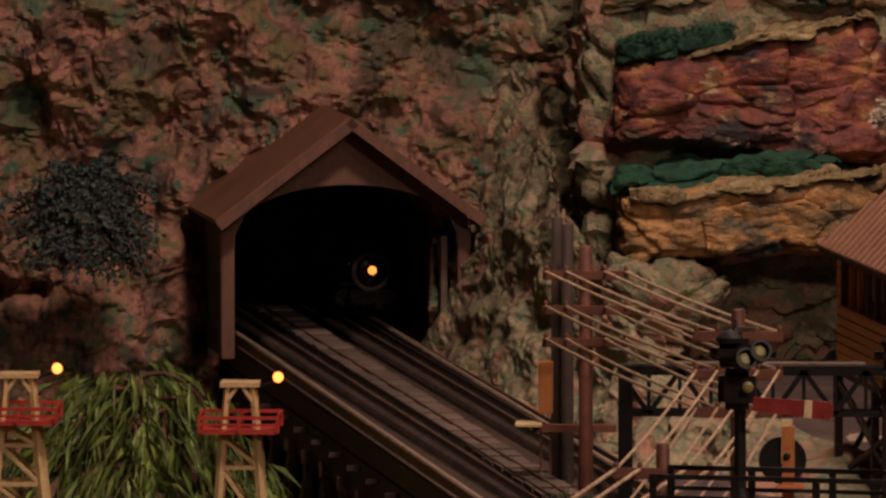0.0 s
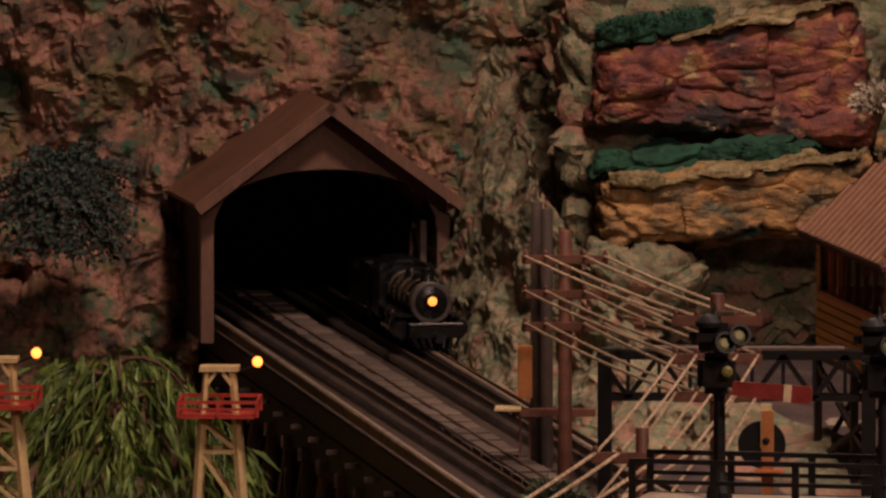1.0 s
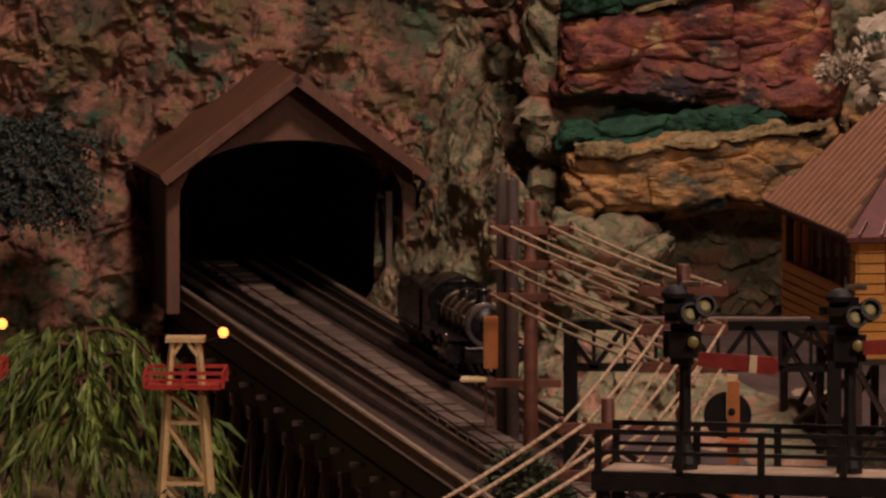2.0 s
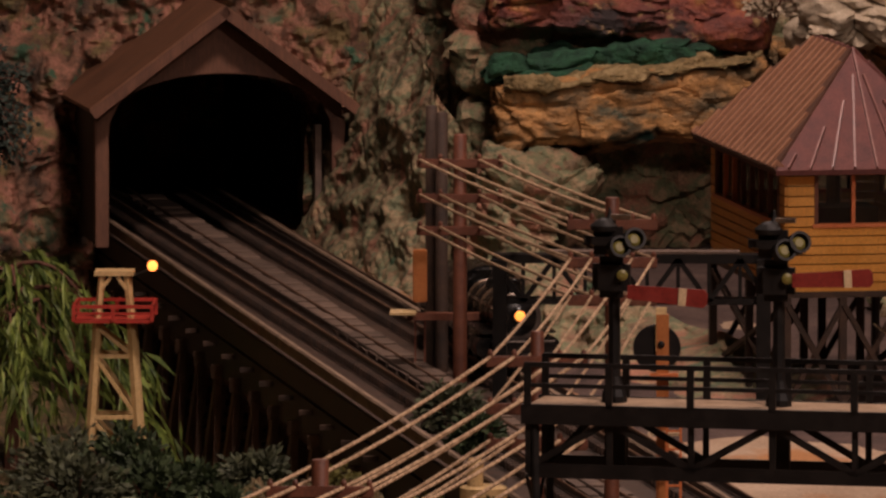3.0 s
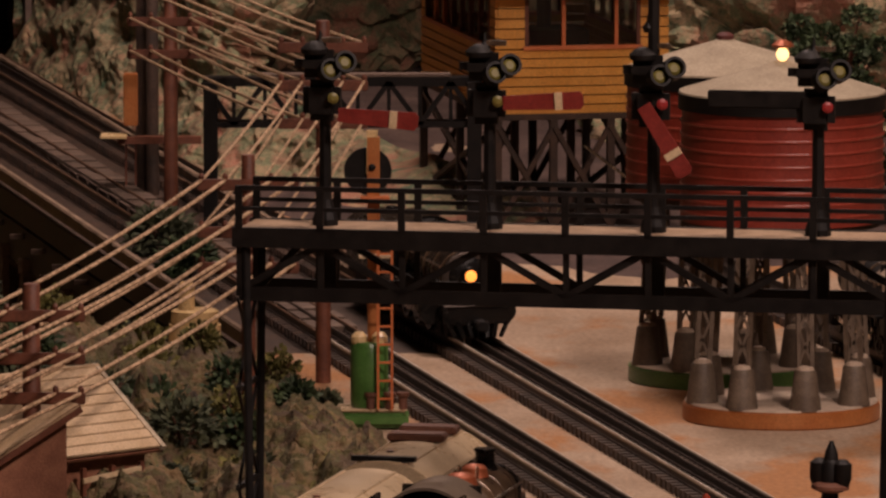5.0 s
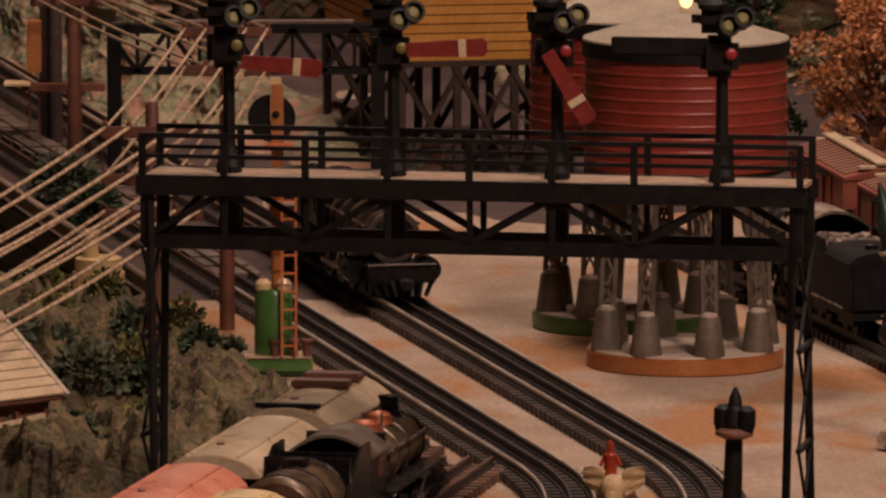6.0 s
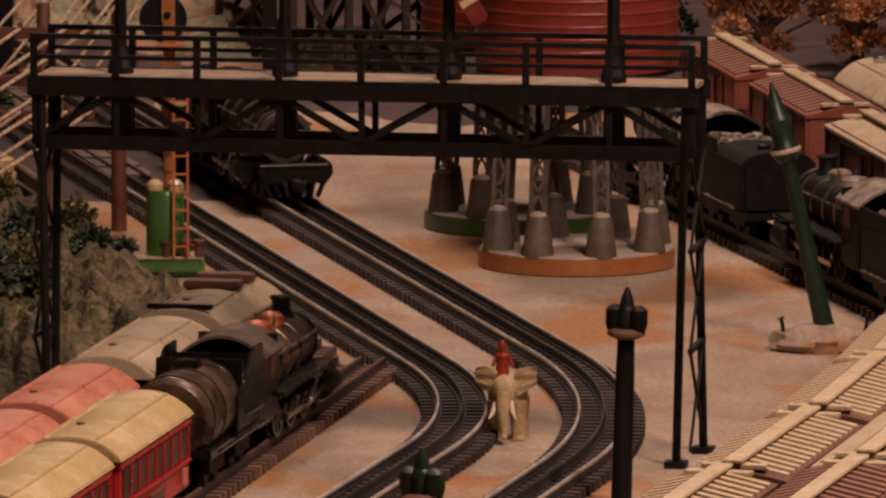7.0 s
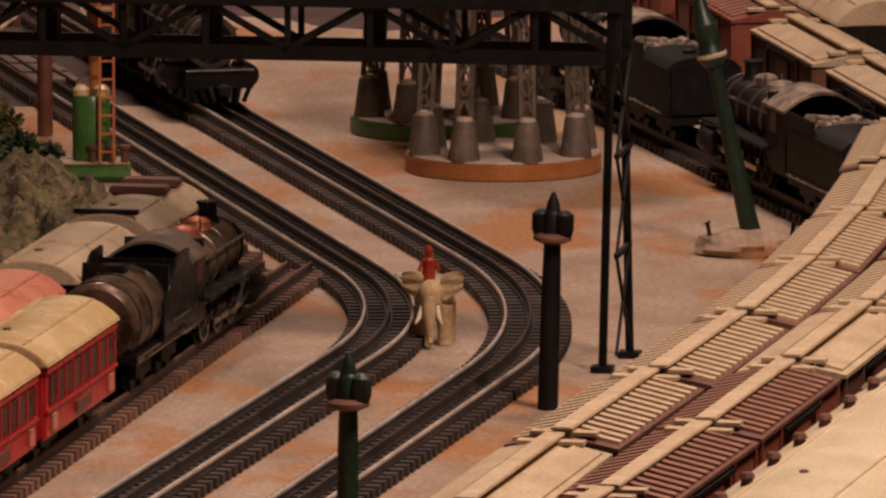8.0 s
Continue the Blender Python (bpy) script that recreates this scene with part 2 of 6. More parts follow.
STEEL = material("bright_nickel", two((0.5, 0.45, 0.4), (0.7, 0.64, 0.56)), 0.01, 0.25, 1.0, bump=0.05)
COPPER = material("copper_dome", two((0.3, 0.075, 0.03), (0.42, 0.12, 0.05)), 0.01, 0.4, 0.5, bump=0.05)
TANK_RED = material("oxide_red_paint", two((0.19, 0.022, 0.012), (0.26, 0.036, 0.02)), 0.03, 0.5, bump=0.25, grain=0.002)
CAR_RED = material("glossy_red_enamel", two((0.42, 0.018, 0.02), (0.5, 0.03, 0.028)), 0.02, 0.3, bump=0.08)
CAR_PINK = material("faded_red_roof", two((0.55, 0.18, 0.11), (0.66, 0.29, 0.19)), 0.03, 0.3, bump=0.1)
ROOF_CREAM = material("cream_enamel_roof", two((0.58, 0.4, 0.18), (0.7, 0.52, 0.28)), 0.03, 0.25, bump=0.1, spots=[((0.35, 0.22, 0.1), 0.02, 0.68)])
ROOF_PALE = material("ivory_enamel_roof", two((0.6, 0.49, 0.3), (0.72, 0.6, 0.4)), 0.05, 0.35, bump=0.1, spots=[((0.42, 0.32, 0.18), 0.02, 0.68)])
ROOF_GREY = material("tan_grey_roof", two((0.48, 0.36, 0.22), (0.6, 0.47, 0.31)), 0.03, 0.3, bump=0.1, spots=[((0.25, 0.19, 0.12), 0.015, 0.68)])
BOX_BROWN = material("boxcar_brown", two((0.1, 0.04, 0.023), (0.16, 0.065, 0.038)), 0.02, 0.6, bump=0.2, grain=0.002, island=0.15)
BOX_RED = material("boxcar_red", two((0.24, 0.055, 0.03), (0.3, 0.08, 0.045)), 0.02, 0.55, bump=0.2, grain=0.002)
BOX_TAN_RED = material("worn_maroon_rib", two((0.2, 0.085, 0.05), (0.3, 0.15, 0.09)), 0.02, 0.6, bump=0.2, grain=0.002)
BOX_TAN = material("dusty_tan_roof", two((0.4, 0.29, 0.165), (0.54, 0.41, 0.25)), 0.03, 0.7, bump=0.2, grain=0.002)
ROOFWALK = material("pale_roofwalk", two((0.44, 0.32, 0.18), (0.58, 0.44, 0.27)), 0.02, 0.65, bump=0.2, grain=0.002)
YELLOW = material("yellow_clapboard", two((0.6, 0.27, 0.045), (0.7, 0.34, 0.07)), 0.02, 0.55, bump=0.2, grain=0.002, island=0.06)
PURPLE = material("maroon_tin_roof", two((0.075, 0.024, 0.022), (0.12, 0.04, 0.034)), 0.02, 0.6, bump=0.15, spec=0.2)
ORANGE = material("orange_trim_paint", two((0.5, 0.13, 0.04), (0.58, 0.18, 0.06)), 0.01, 0.45, bump=0.1)
ORANGE_DISC = material("orange_brown_base", two((0.34, 0.11, 0.03), (0.42, 0.16, 0.05)), 0.02, 0.4, bump=0.1)
GREEN = material("green_enamel", two((0.05, 0.13, 0.025), (0.085, 0.19, 0.045)), 0.02, 0.35, bump=0.1)
DARK_GREEN = material("dark_green_cast_metal", two((0.008, 0.02, 0.01), (0.016, 0.034, 0.018)), 0.01, 0.4, bump=0.1)
GREY_PIER = material("grey_cast_pier", two((0.095, 0.068, 0.047), (0.155, 0.115, 0.08)), 0.01, 0.55, bump=0.3, grain=0.0015)
DISC_TOP = material("pale_base_top", two((0.4, 0.3, 0.22), (0.5, 0.4, 0.3)), 0.02, 0.7, bump=0.2)
TANK_ROOF = material("dusty_grey_roof", two((0.31, 0.25, 0.17), (0.41, 0.34, 0.24)), 0.02, 0.8, bump=0.3, grain=0.002)
POLE = material("reddish_brown_pole", two((0.09, 0.028, 0.014), (0.16, 0.052, 0.025)), 0.015, 0.6, bump=0.2, grain=0.002)
WALKWAY = material("dusty_walkway_board", two((0.26, 0.17, 0.1), (0.4, 0.28, 0.18)), 0.015, 0.8, bump=0.4, grain=0.002)
STRING = material("twisted_string", [(0.4, (0.26, 0.16, 0.085)), (0.58, (0.55, 0.38, 0.23))], 0.0035, 0.8, bump=0.6, grain=0.001, detail=1.0)
TAN_TOWER = material("cream_tower_paint", two((0.5, 0.33, 0.14), (0.6, 0.42, 0.2)), 0.01, 0.5, bump=0.15)
RED_PLAT = material("red_platform_enamel", two((0.35, 0.03, 0.022), (0.42, 0.045, 0.03)), 0.01, 0.4, bump=0.1)
LEAF = material("willow_leaf", two((0.03, 0.065, 0.012), (0.2, 0.25, 0.045)), 0.02, 0.6, bump=0.1, island=0.45)
LEAF_DARK = material("dark_shrub_leaf", two((0.022, 0.042, 0.014), (0.055, 0.08, 0.028)), 0.015, 0.8, bump=0.3, island=0.45)
LEAF_BLUE = material("blue_green_needle", two((0.02, 0.034, 0.027), (0.075, 0.1, 0.078)), 0.015, 0.85, bump=0.3, island=0.4)
LEAF_GREY = material("grey_green_shrub", two((0.045, 0.055, 0.03), (0.1, 0.11, 0.055)), 0.015, 0.85, bump=0.3, island=0.4)
LEAF_MOSS = material("yellow_moss", two((0.09, 0.085, 0.02), (0.2, 0.18, 0.05)), 0.012, 0.85, bump=0.3, island=0.4)
LEAF_RUST = material("rust_autumn_leaf", two((0.26, 0.085, 0.025), (0.58, 0.27, 0.11)), 0.015, 0.8, bump=0.3, island=0.45)
BARK = material("reddish_bark", two((0.09, 0.035, 0.02), (0.15, 0.06, 0.035)), 0.01, 0.8, bump=0.5)
HOUSE_ROOF = material("buff_corrugated_roof", two((0.48, 0.34, 0.19), (0.58, 0.43, 0.27)), 0.02, 0.7, bump=0.3)
HOUSE_WALL = material("brick_red_wall", two((0.2, 0.075, 0.04), (0.28, 0.12, 0.065)), 0.015, 0.75, bump=0.4)
PLASTER = material("white_plaster", two((0.4, 0.32, 0.22), (0.55, 0.46, 0.34)), 0.012, 0.85, bump=0.6, grain=0.002)
ELEPHANT = material("grey_brown_elephant", two((0.4, 0.26, 0.12), (0.56, 0.39, 0.2)), 0.012, 0.7, bump=0.5, grain=0.0015)
IVORY = material("ivory", two((0.65, 0.52, 0.35), (0.75, 0.62, 0.45)), 0.01, 0.4, bump=0.0)
BLANKET = material("white_blanket", two((0.7, 0.62, 0.52), (0.78, 0.7, 0.6)), 0.01, 0.6, bump=0.0)
RIDER_RED = material("red_figurine_paint", two((0.5, 0.05, 0.02), (0.58, 0.09, 0.04)), 0.01, 0.35, bump=0.0)
GLASS_DARK = material("dim_window_glass", two((0.07, 0.024, 0.018), (0.13, 0.045, 0.032)), 0.03, 0.15, bump=0.0)
SHEET_SHADED = material("shaded_brown_sheet", two((0.06, 0.026, 0.016), (0.09, 0.04, 0.024)), 0.01, 0.6, bump=0.1)
RIB_LIT = material("lit_roof_rib", two((0.26, 0.12, 0.065), (0.34, 0.17, 0.095)), 0.01, 0.5, bump=0.1)
SEAM = material("pale_roof_seam", two((0.13, 0.055, 0.048), (0.22, 0.1, 0.085)), 0.01, 0.45, bump=0.1, spec=0.3)
BLADE_RED = material("dull_semaphore_red", two((0.15, 0.013, 0.01), (0.2, 0.022, 0.016)), 0.01, 0.5, bump=0.1)
BAND_RED = material("dull_red_hoop", two((0.25, 0.036, 0.022), (0.32, 0.06, 0.038)), 0.02, 0.35, bump=0.1)
EARTH_SHADED = material("shaded_mauve_earth", [(0.3, (0.03, 0.018, 0.014)), (0.5, (0.065, 0.039, 0.032)), (0.7, (0.11, 0.07, 0.055))], 0.06, 0.9, bump=0.6, grain=0.004)
DARK_HALL = material("dark_hall_paint", two((0.2, 0.175, 0.15), (0.25, 0.22, 0.19)), 0.5, 0.9, bump=0.1, grain=0.02)
LAMP_ORANGE = glow("orange_bulb", (1.0, 0.27, 0.05), 3.2)
LAMP_HEAD = glow("headlamp_bulb", (1.0, 0.3, 0.05), 1.8)
LAMP_WARM = glow("warm_bulb", (1.0, 0.62, 0.25), 2.2)
LENS_RED = glow("red_lens", (0.22, 0.012, 0.012), 0.03)
LENS_YELLOW = glow("dull_yellow_lens", (0.13, 0.11, 0.02), 0.0)


def smooth_step(a):
    a = max(0.0, min(1.0, a))
    return a * a * (3 - 2 * a)


# ---- the tracks' lines on the table ----
SLOPE_IN, SLOPE_OUT = -0.203, 0.267


def main_line(x_in, y_in, x_out, y_out, radius, y_far, y_near):
    """Centre points of a track: straight from far, one bend, straight to near. Rows of (x, y)."""
    y_c = (x_in - SLOPE_IN * y_in - x_out + SLOPE_OUT * y_out) / (SLOPE_OUT - SLOPE_IN)
    corner = Vector((x_in + SLOPE_IN * (y_c - y_in), y_c))
    d1 = Vector((-SLOPE_IN, -1)).normalized()
    d2 = Vector((-SLOPE_OUT, -1)).normalized()
    turn = d1.angle(d2)
    cut = radius * math.tan(turn / 2)
    a, b = corner - d1 * cut, corner + d2 * cut
    inward = Vector((d1.y, -d1.x))
    centre = a + inward * radius
    pts = []
    start = a - d1 * ((y_far - a.y) / -d1.y)
    n = int((start - a).length / 0.014)
    pts += [start + (a - start) * (i / n) for i in range(n)]
    n = int(radius * turn / 0.014)
    for i in range(n):
        k = turn * i / n
        r = a - centre
        pts.append(centre + Vector((r.x * math.cos(k) + r.y * math.sin(k), -r.x * math.sin(k) + r.y * math.cos(k))))
    end = b + d2 * ((b.y - y_near) / -d2.y)
    n = int((end - b).length / 0.014)
    pts += [b + (end - b) * (i / n) for i in range(n + 1)]
    return pts


MAIN_INNER = main_line(0.050, 6.602, 0.024, 5.2, 0.77, 9.75, 4.3)
MAIN_OUTER = main_line(0.141, 6.602, 0.121, 5.2, 1.03, 9.75, 4.3)


def outer_x(y):
    return 0.141 + SLOPE_IN * (y - 6.602)


def inner_x(y):
    return 0.050 + SLOPE_IN * (y - 6.602)


def deck_x(y):
    return -0.4235 + (9.04 - y) * 0.196


# ---- the hall ----
def hall():
    solo("floor", Mesh().box(0, 4.6, -0.95, 9, 16, 0.1), DARK_HALL, "dark hall floor round the layout", "floor", kind="structure")
    solo("ceiling", Mesh().box(0, 4.6, 2.75, 9, 16, 0.1), DARK_HALL, "dark hall ceiling", "ceiling", kind="structure")
    for name, x, y, sx, sy in (("wall_north", 0, 12.5, 9, 0.12), ("wall_south", 0, -3.3, 9, 0.12), ("wall_east", 4.4, 4.6, 0.12, 15.6), ("wall_west", -4.4, 4.6, 0.12, 15.6)):
        solo(name, Mesh().box(x, y, 0.9, sx, sy, 3.58), DARK_HALL, "dark painted hall wall", "wall", kind="structure")
    for at, target, sx, sy, watts in LAMPS:
        lamp = thing("ceiling_lamp", "square warm ceiling lamp in a black housing", "lamp", pose(at[0], at[1], at[2] + 0.02))
        part("housing", Mesh().box(0, 0, 0.06, sx + 0.06, sy + 0.06, 0.08), BLACK, lamp, bevel=0.005)
        part("rod", Mesh().tube([(0, 0, 0.1), (0, 0, 2.68 - at[2])], 0.01), BLACK, lamp)


def table():
    """The flat board of the layout, left open over the gorge."""
    gorge = 6.95
    outline = [(-1.7, 3.6), (1.7, 3.6), (1.7, 10.2), (deck_x(10.2) + 0.09, 10.2), (deck_x(gorge) + 0.09, gorge), (-1.7, gorge)]
    m = Mesh()
    n = len(outline)
    m.add([(x, y, z) for z in (-0.02, 0) for x, y in outline], [tuple(range(n))[::-1], tuple(range(n, 2 * n))] + [(i, (i + 1) % n, (i + 1) % n + n, i + n) for i in range(n)])
    solo("ground", m, TABLE, "tan painted plaster table top with orange-brown patches", "ground", kind="structure")
    solo("table_base", Mesh().box(0, 6.9, -0.61, 3.4, 6.6, 0.58), DARK_HALL, "dark boxed base under the layout", "base", kind="structure")


def spread(lo, fine_lo, fine_hi, hi, coarse, fine):
    """Grid lines from lo to hi, close together between fine_lo and fine_hi."""
    out = []
    for a, b, step in ((lo, fine_lo, coarse), (fine_lo, fine_hi, fine), (fine_hi, hi, coarse)):
        n = max(1, round((b - a) / step))
        out += [a + (b - a) * i / n for i in range(n)]
    return out + [hi]


def crumbs(p):
    """Fine broken relief of painted plaster rock: lumps, pits and grit."""
    pit = noise.noise(p * 24 + Vector((3, 1, 7)))
    return 0.014 * noise.noise(p * 30) - 0.02 * abs(noise.noise(p * 17 + Vector((1, 8, 2)))) - 0.05 * max(0.0, pit - 0.22) + 0.011 * noise.noise(p * 62) + 0.0075 * noise.noise(p * 118) + 0.005 * noise.noise(p * 230)


def terrain_height(x, y):
    edge = inner_x(max(y, 6.15)) - 0.065 - max(0.0, 6.15 - y) * 0.6
    away = edge - x
    n1 = noise.fractal(Vector((x * 9, y * 5, 0.3)), 0.9, 2.1, 5)
    n2 = noise.fractal(Vector((x * 40, y * 25, 4.3)), 0.7, 2.1, 6)
    hill = smooth_step(away / 0.05) * (0.018 + 0.026 * n1 + 0.017 * n2 + 0.02 * smooth_step(away / 0.3))
    low = smooth_step((y - 6.86) / 0.2)
    gorge = -0.2 + 0.03 * n1 + 0.012 * n2 + 0.07 * smooth_step((-0.45 - x) / 0.25)
    hill += 0.55 * smooth_step(away / 0.05) * crumbs(Vector((x, y * 0.55, hill))) - 0.003
    z = hill * (1 - low) + gorge * low
    return z if y < 6.9 or x < deck_x(y) + 0.07 else min(z, -0.03)


def terrain():
    xs, ys = spread(-1.6, -0.36, 0.08, 0.16, 0.012, 0.0028), spread(5.2, 5.95, 6.9, 9.6, 0.014, 0.004)
    nx, ny = len(xs) - 1, len(ys) - 1
    m = Mesh()
    verts = [(x, y) for y in ys for x in xs]
    m.add([(x, y, terrain_height(x, y)) for x, y in verts], [(j * (nx + 1) + i, j * (nx + 1) + i + 1, (j + 1) * (nx + 1) + i + 1, (j + 1) * (nx + 1) + i) for j in range(ny) for i in range(nx)])
    solo("ground_hill", m, TERRAIN, "uneven mossy earth and rock falling into a gorge", "ground", kind="structure", smooth=True)


def crag_front(x, z):
    """The plain depth of the rock face, before its roughness."""
    y = 9.26 + 0.1 * smooth_step((z - 0.1) / 0.5)
    y -= 0.16 * smooth_step((-0.56 - x) / 0.2) * smooth_step((0.16 - z) / 0.25)
    y -= 0.55 * smooth_step((x - 0.2) / 0.2)
    return y


def crag():
    xs, zs = spread(-1.35, -0.8, 0.2, 1.25, 0.012, 0.0023), spread(-0.34, -0.12, 0.44, 0.72, 0.01, 0.0023)
    nx, nz = len(xs) - 1, len(zs) - 1
    m = Mesh()
    verts = []
    for z in zs:
        for x in xs:
            y = crag_front(x, z)
            p = Vector((x, y * 0.5, z))
            d = 0.075 * noise.fractal(p * 4.5, 1.0, 2.0, 3) + 0.016 * noise.hetero_terrain(p * 9, 0.9, 2.1, 3, 0.4) + crumbs(p)
            hx, hz = abs(x + 0.45), z
            if hx < 0.104 and hz < 0.165 - hx * 0.4:
                d, y = 0.0, 9.75
            verts.append((x + 0.008 * noise.noise(p * 30 + Vector((9, 0, 0))), y - d, z + 0.008 * noise.noise(p * 30 + Vector((0, 9, 0)))))
    m.add(verts, [(j * (nx + 1) + i, j * (nx + 1) + i + 1, (j + 1) * (nx + 1) + i + 1, (j + 1) * (nx + 1) + i) for j in range(nz) for i in range(nx)])
    ob = solo("wall_rock", m, CRAG, "pitted plaster cliff painted pink-brown and green", "cliff", kind="structure", smooth=True)
    ob.data.materials.append(CRAG_GREEN)
    for f in ob.data.polygons:
        c = f.center
        edge = -0.27 + 0.05 * noise.noise(c * 9) + 0.03 * noise.noise(c * 30) - 0.1 * (c.z - 0.15)
        f.material_index = 1 if c.x > edge else 0


def bank():
    """The rock slope that rises beside the trestle, laid along its right edge."""
    ns, nh = 460, 200
    m = Mesh()
    verts = []
    for j in range(nh + 1):
        for i in range(ns + 1):
            s, k = i / ns, j / nh
            y = 9.3 - 1.75 * s
            x = deck_x(y) + 0.092 + 0.03 * smooth_step((s - 0.75) / 0.25)
            h = k * (0.44 * (1 - s) ** 1.9 + 0.06)
            p = Vector((x + h * 0.12 + 0.16 * smooth_step((s - 0.55) / 0.45) * k, y + h * 1.5, h - 0.03))
            q = Vector((p.x, p.y * 0.45, p.z))
            d = 0.035 * noise.fractal(q * 7, 0.9, 2.1, 3) + 0.55 * crumbs(q)
            d *= smooth_step(k * 9)
            p += Vector((-0.3 * d, -1.0 * d, 0.3 * d)) + Vector((0.01, 0, 0)) * noise.noise(q * 30 + Vector((4, 4, 4)))
            verts.append(tuple(p))
    m.add(verts, [(j * (ns + 1) + i, j * (ns + 1) + i + 1, (j + 1) * (ns + 1) + i + 1, (j + 1) * (ns + 1) + i) for j in range(nh) for i in range(ns)])
    solo("ground_bank", m, CRAG_GREEN, "pitted green-grey rock slope beside the trestle", "rock bank", kind="structure", smooth=True)


def rock(name, corners, y, depth, mat, label, seed=0, rough=0.02, cuts=62, tilt=0.0):
    """A block with four front corners (x, z) from the top left clockwise."""
    bm = bmesh.new()
    bmesh.ops.create_cube(bm, size=2)
    bmesh.ops.subdivide_edges(bm, edges=bm.edges[:], cuts=cuts, use_grid_fill=True)
    (tlx, tlz), (trx, trz), (brx, brz), (blx, blz) = corners
    off = Vector((seed * 3.7, seed * 1.9, seed * 5.3))
    for v in bm.verts:
        c = v.co.copy()
        r = (c.x ** 10 + c.y ** 10 + c.z ** 10) ** (1 / 10)
        c = c / r * (1.0 if r > 1 else r)
        u, w = (c.x + 1) / 2, (c.z + 1) / 2
        x = (blx * (1 - u) + brx * u) * (1 - w) + (tlx * (1 - u) + trx * u) * w
        z = (blz * (1 - u) + brz * u) * (1 - w) + (tlz * (1 - u) + trz * u) * w
        p = Vector((x, y + depth / 2 + c.y * depth / 2 + tilt * (w - 0.5), z))
        q = Vector((p.x * 11, p.y * 11, p.z * 17)) + off
        n = v.co.normalized()
        (d1, d2, _, _), (c1, _, _, _) = noise.voronoi(q * 1.5)
        facet = (q * 1.5 - c1).dot(noise.cell_vector(c1 * 5.3)) + 0.5 * noise.cell(c1 * 3.1)
        (e1, e2, _, _), (c2, _, _, _) = noise.voronoi(q * 4.2)
        chip = (q * 4.2 - c2).dot(noise.cell_vector(c2 * 5.3))
        p += n * rough * (0.6 * noise.fractal(q * 0.8, 0.8, 2.1, 4) + 0.75 * facet + 0.3 * chip - 0.5 * max(0.0, 0.12 - (d2 - d1)) / 0.12 + 0.16 * noise.noise(q * 9))
        p.z += rough * 0.5 * noise.noise(q * 1.7 + Vector((5, 5, 5)))
        v.co = p
    m = Mesh()
    m.v, m.f = [tuple(v.co) for v in bm.verts], [tuple(v.index for v in f.verts) for f in bm.faces]
    bm.free()
    return solo(name, m, mat, label, "rock", smooth=True)


def sandstone():
    rock("rock_slab", [(-0.168, 0.285), (0.082, 0.335), (0.096, 0.195), (-0.165, 0.22)], 8.93, 0.3, SLAB_RED, "rust-red sandstone slab with a pale top edge", 1, 0.012)
    rock("rock_slab", [(-0.162, 0.172), (0.090, 0.192), (0.088, 0.122), (-0.155, 0.110)], 8.87, 0.3, SLAB_TAN, "ochre sandstone slab with green stains", 2, 0.012)
    rock("rock_slab", [(-0.175, 0.42), (0.16, 0.43), (0.10, 0.345), (-0.175, 0.33)], 8.98, 0.3, SLAB_OLIVE, "dark green-washed sandstone slab overhead", 3, 0.016)
    rock("rock_slab", [(0.115, 0.29), (0.30, 0.30), (0.30, 0.215), (0.125, 0.215)], 8.8, 0.3, PLASTER, "pale plaster boulder with green moss", 4, 0.02)
    rock("rock_slab", [(0.10, 0.21), (0.36, 0.215), (0.36, 0.125), (0.10, 0.10)], 8.92, 0.3, SLAB_TAN, "tan sandstone slab beside dark hollows", 5, 0.02)
    rock("rock_ledge", [(-0.168, 0.193), (0.03, 0.217), (0.06, 0.192), (-0.168, 0.168)], 8.9, 0.25, MOSS, "dark green mossy ledge between the slabs", 6, 0.014)
    rock("rock_ledge", [(-0.165, 0.312), (-0.055, 0.328), (-0.05, 0.308), (-0.165, 0.288)], 8.95, 0.2, MOSS, "green mossy ledge above the red slab", 7, 0.008)
    rock("rock_slab", [(-0.2, 0.46), (0.3, 0.46), (0.3, 0.0), (-0.2, 0.0)], 8.99, 0.2, CRAG_GREEN, "dim grey-green rock wall behind the slabs", 10, 0.02)
    rock("rock_crust", [(-0.1, 0.304), (0.08, 0.34), (0.082, 0.329), (-0.1, 0.296)], 8.922, 0.2, CRUST, "pale yellow crust along the red slab's top edge", 11, 0.012)
    rock("rock_crust", [(-0.15, 0.177), (0.09, 0.197), (0.09, 0.189), (-0.15, 0.169)], 8.862, 0.2, CRUST, "pale crust along the ochre slab's top edge", 12, 0.012)
    rock("rock_ledge", [(-0.17, 0.115), (-0.06, 0.09), (-0.075, 0.06), (-0.17, 0.0)], 8.8, 0.3, CRAG_GREEN, "grey-green rock foot under the slabs", 8, 0.02)
    rock("rock_ledge", [(0.20, 0.16), (0.62, 0.13), (0.62, 0.0), (0.20, 0.0)], 8.35, 0.3, CRAG_GREEN, "grey-green rock bank behind the water tanks", 9, 0.035)


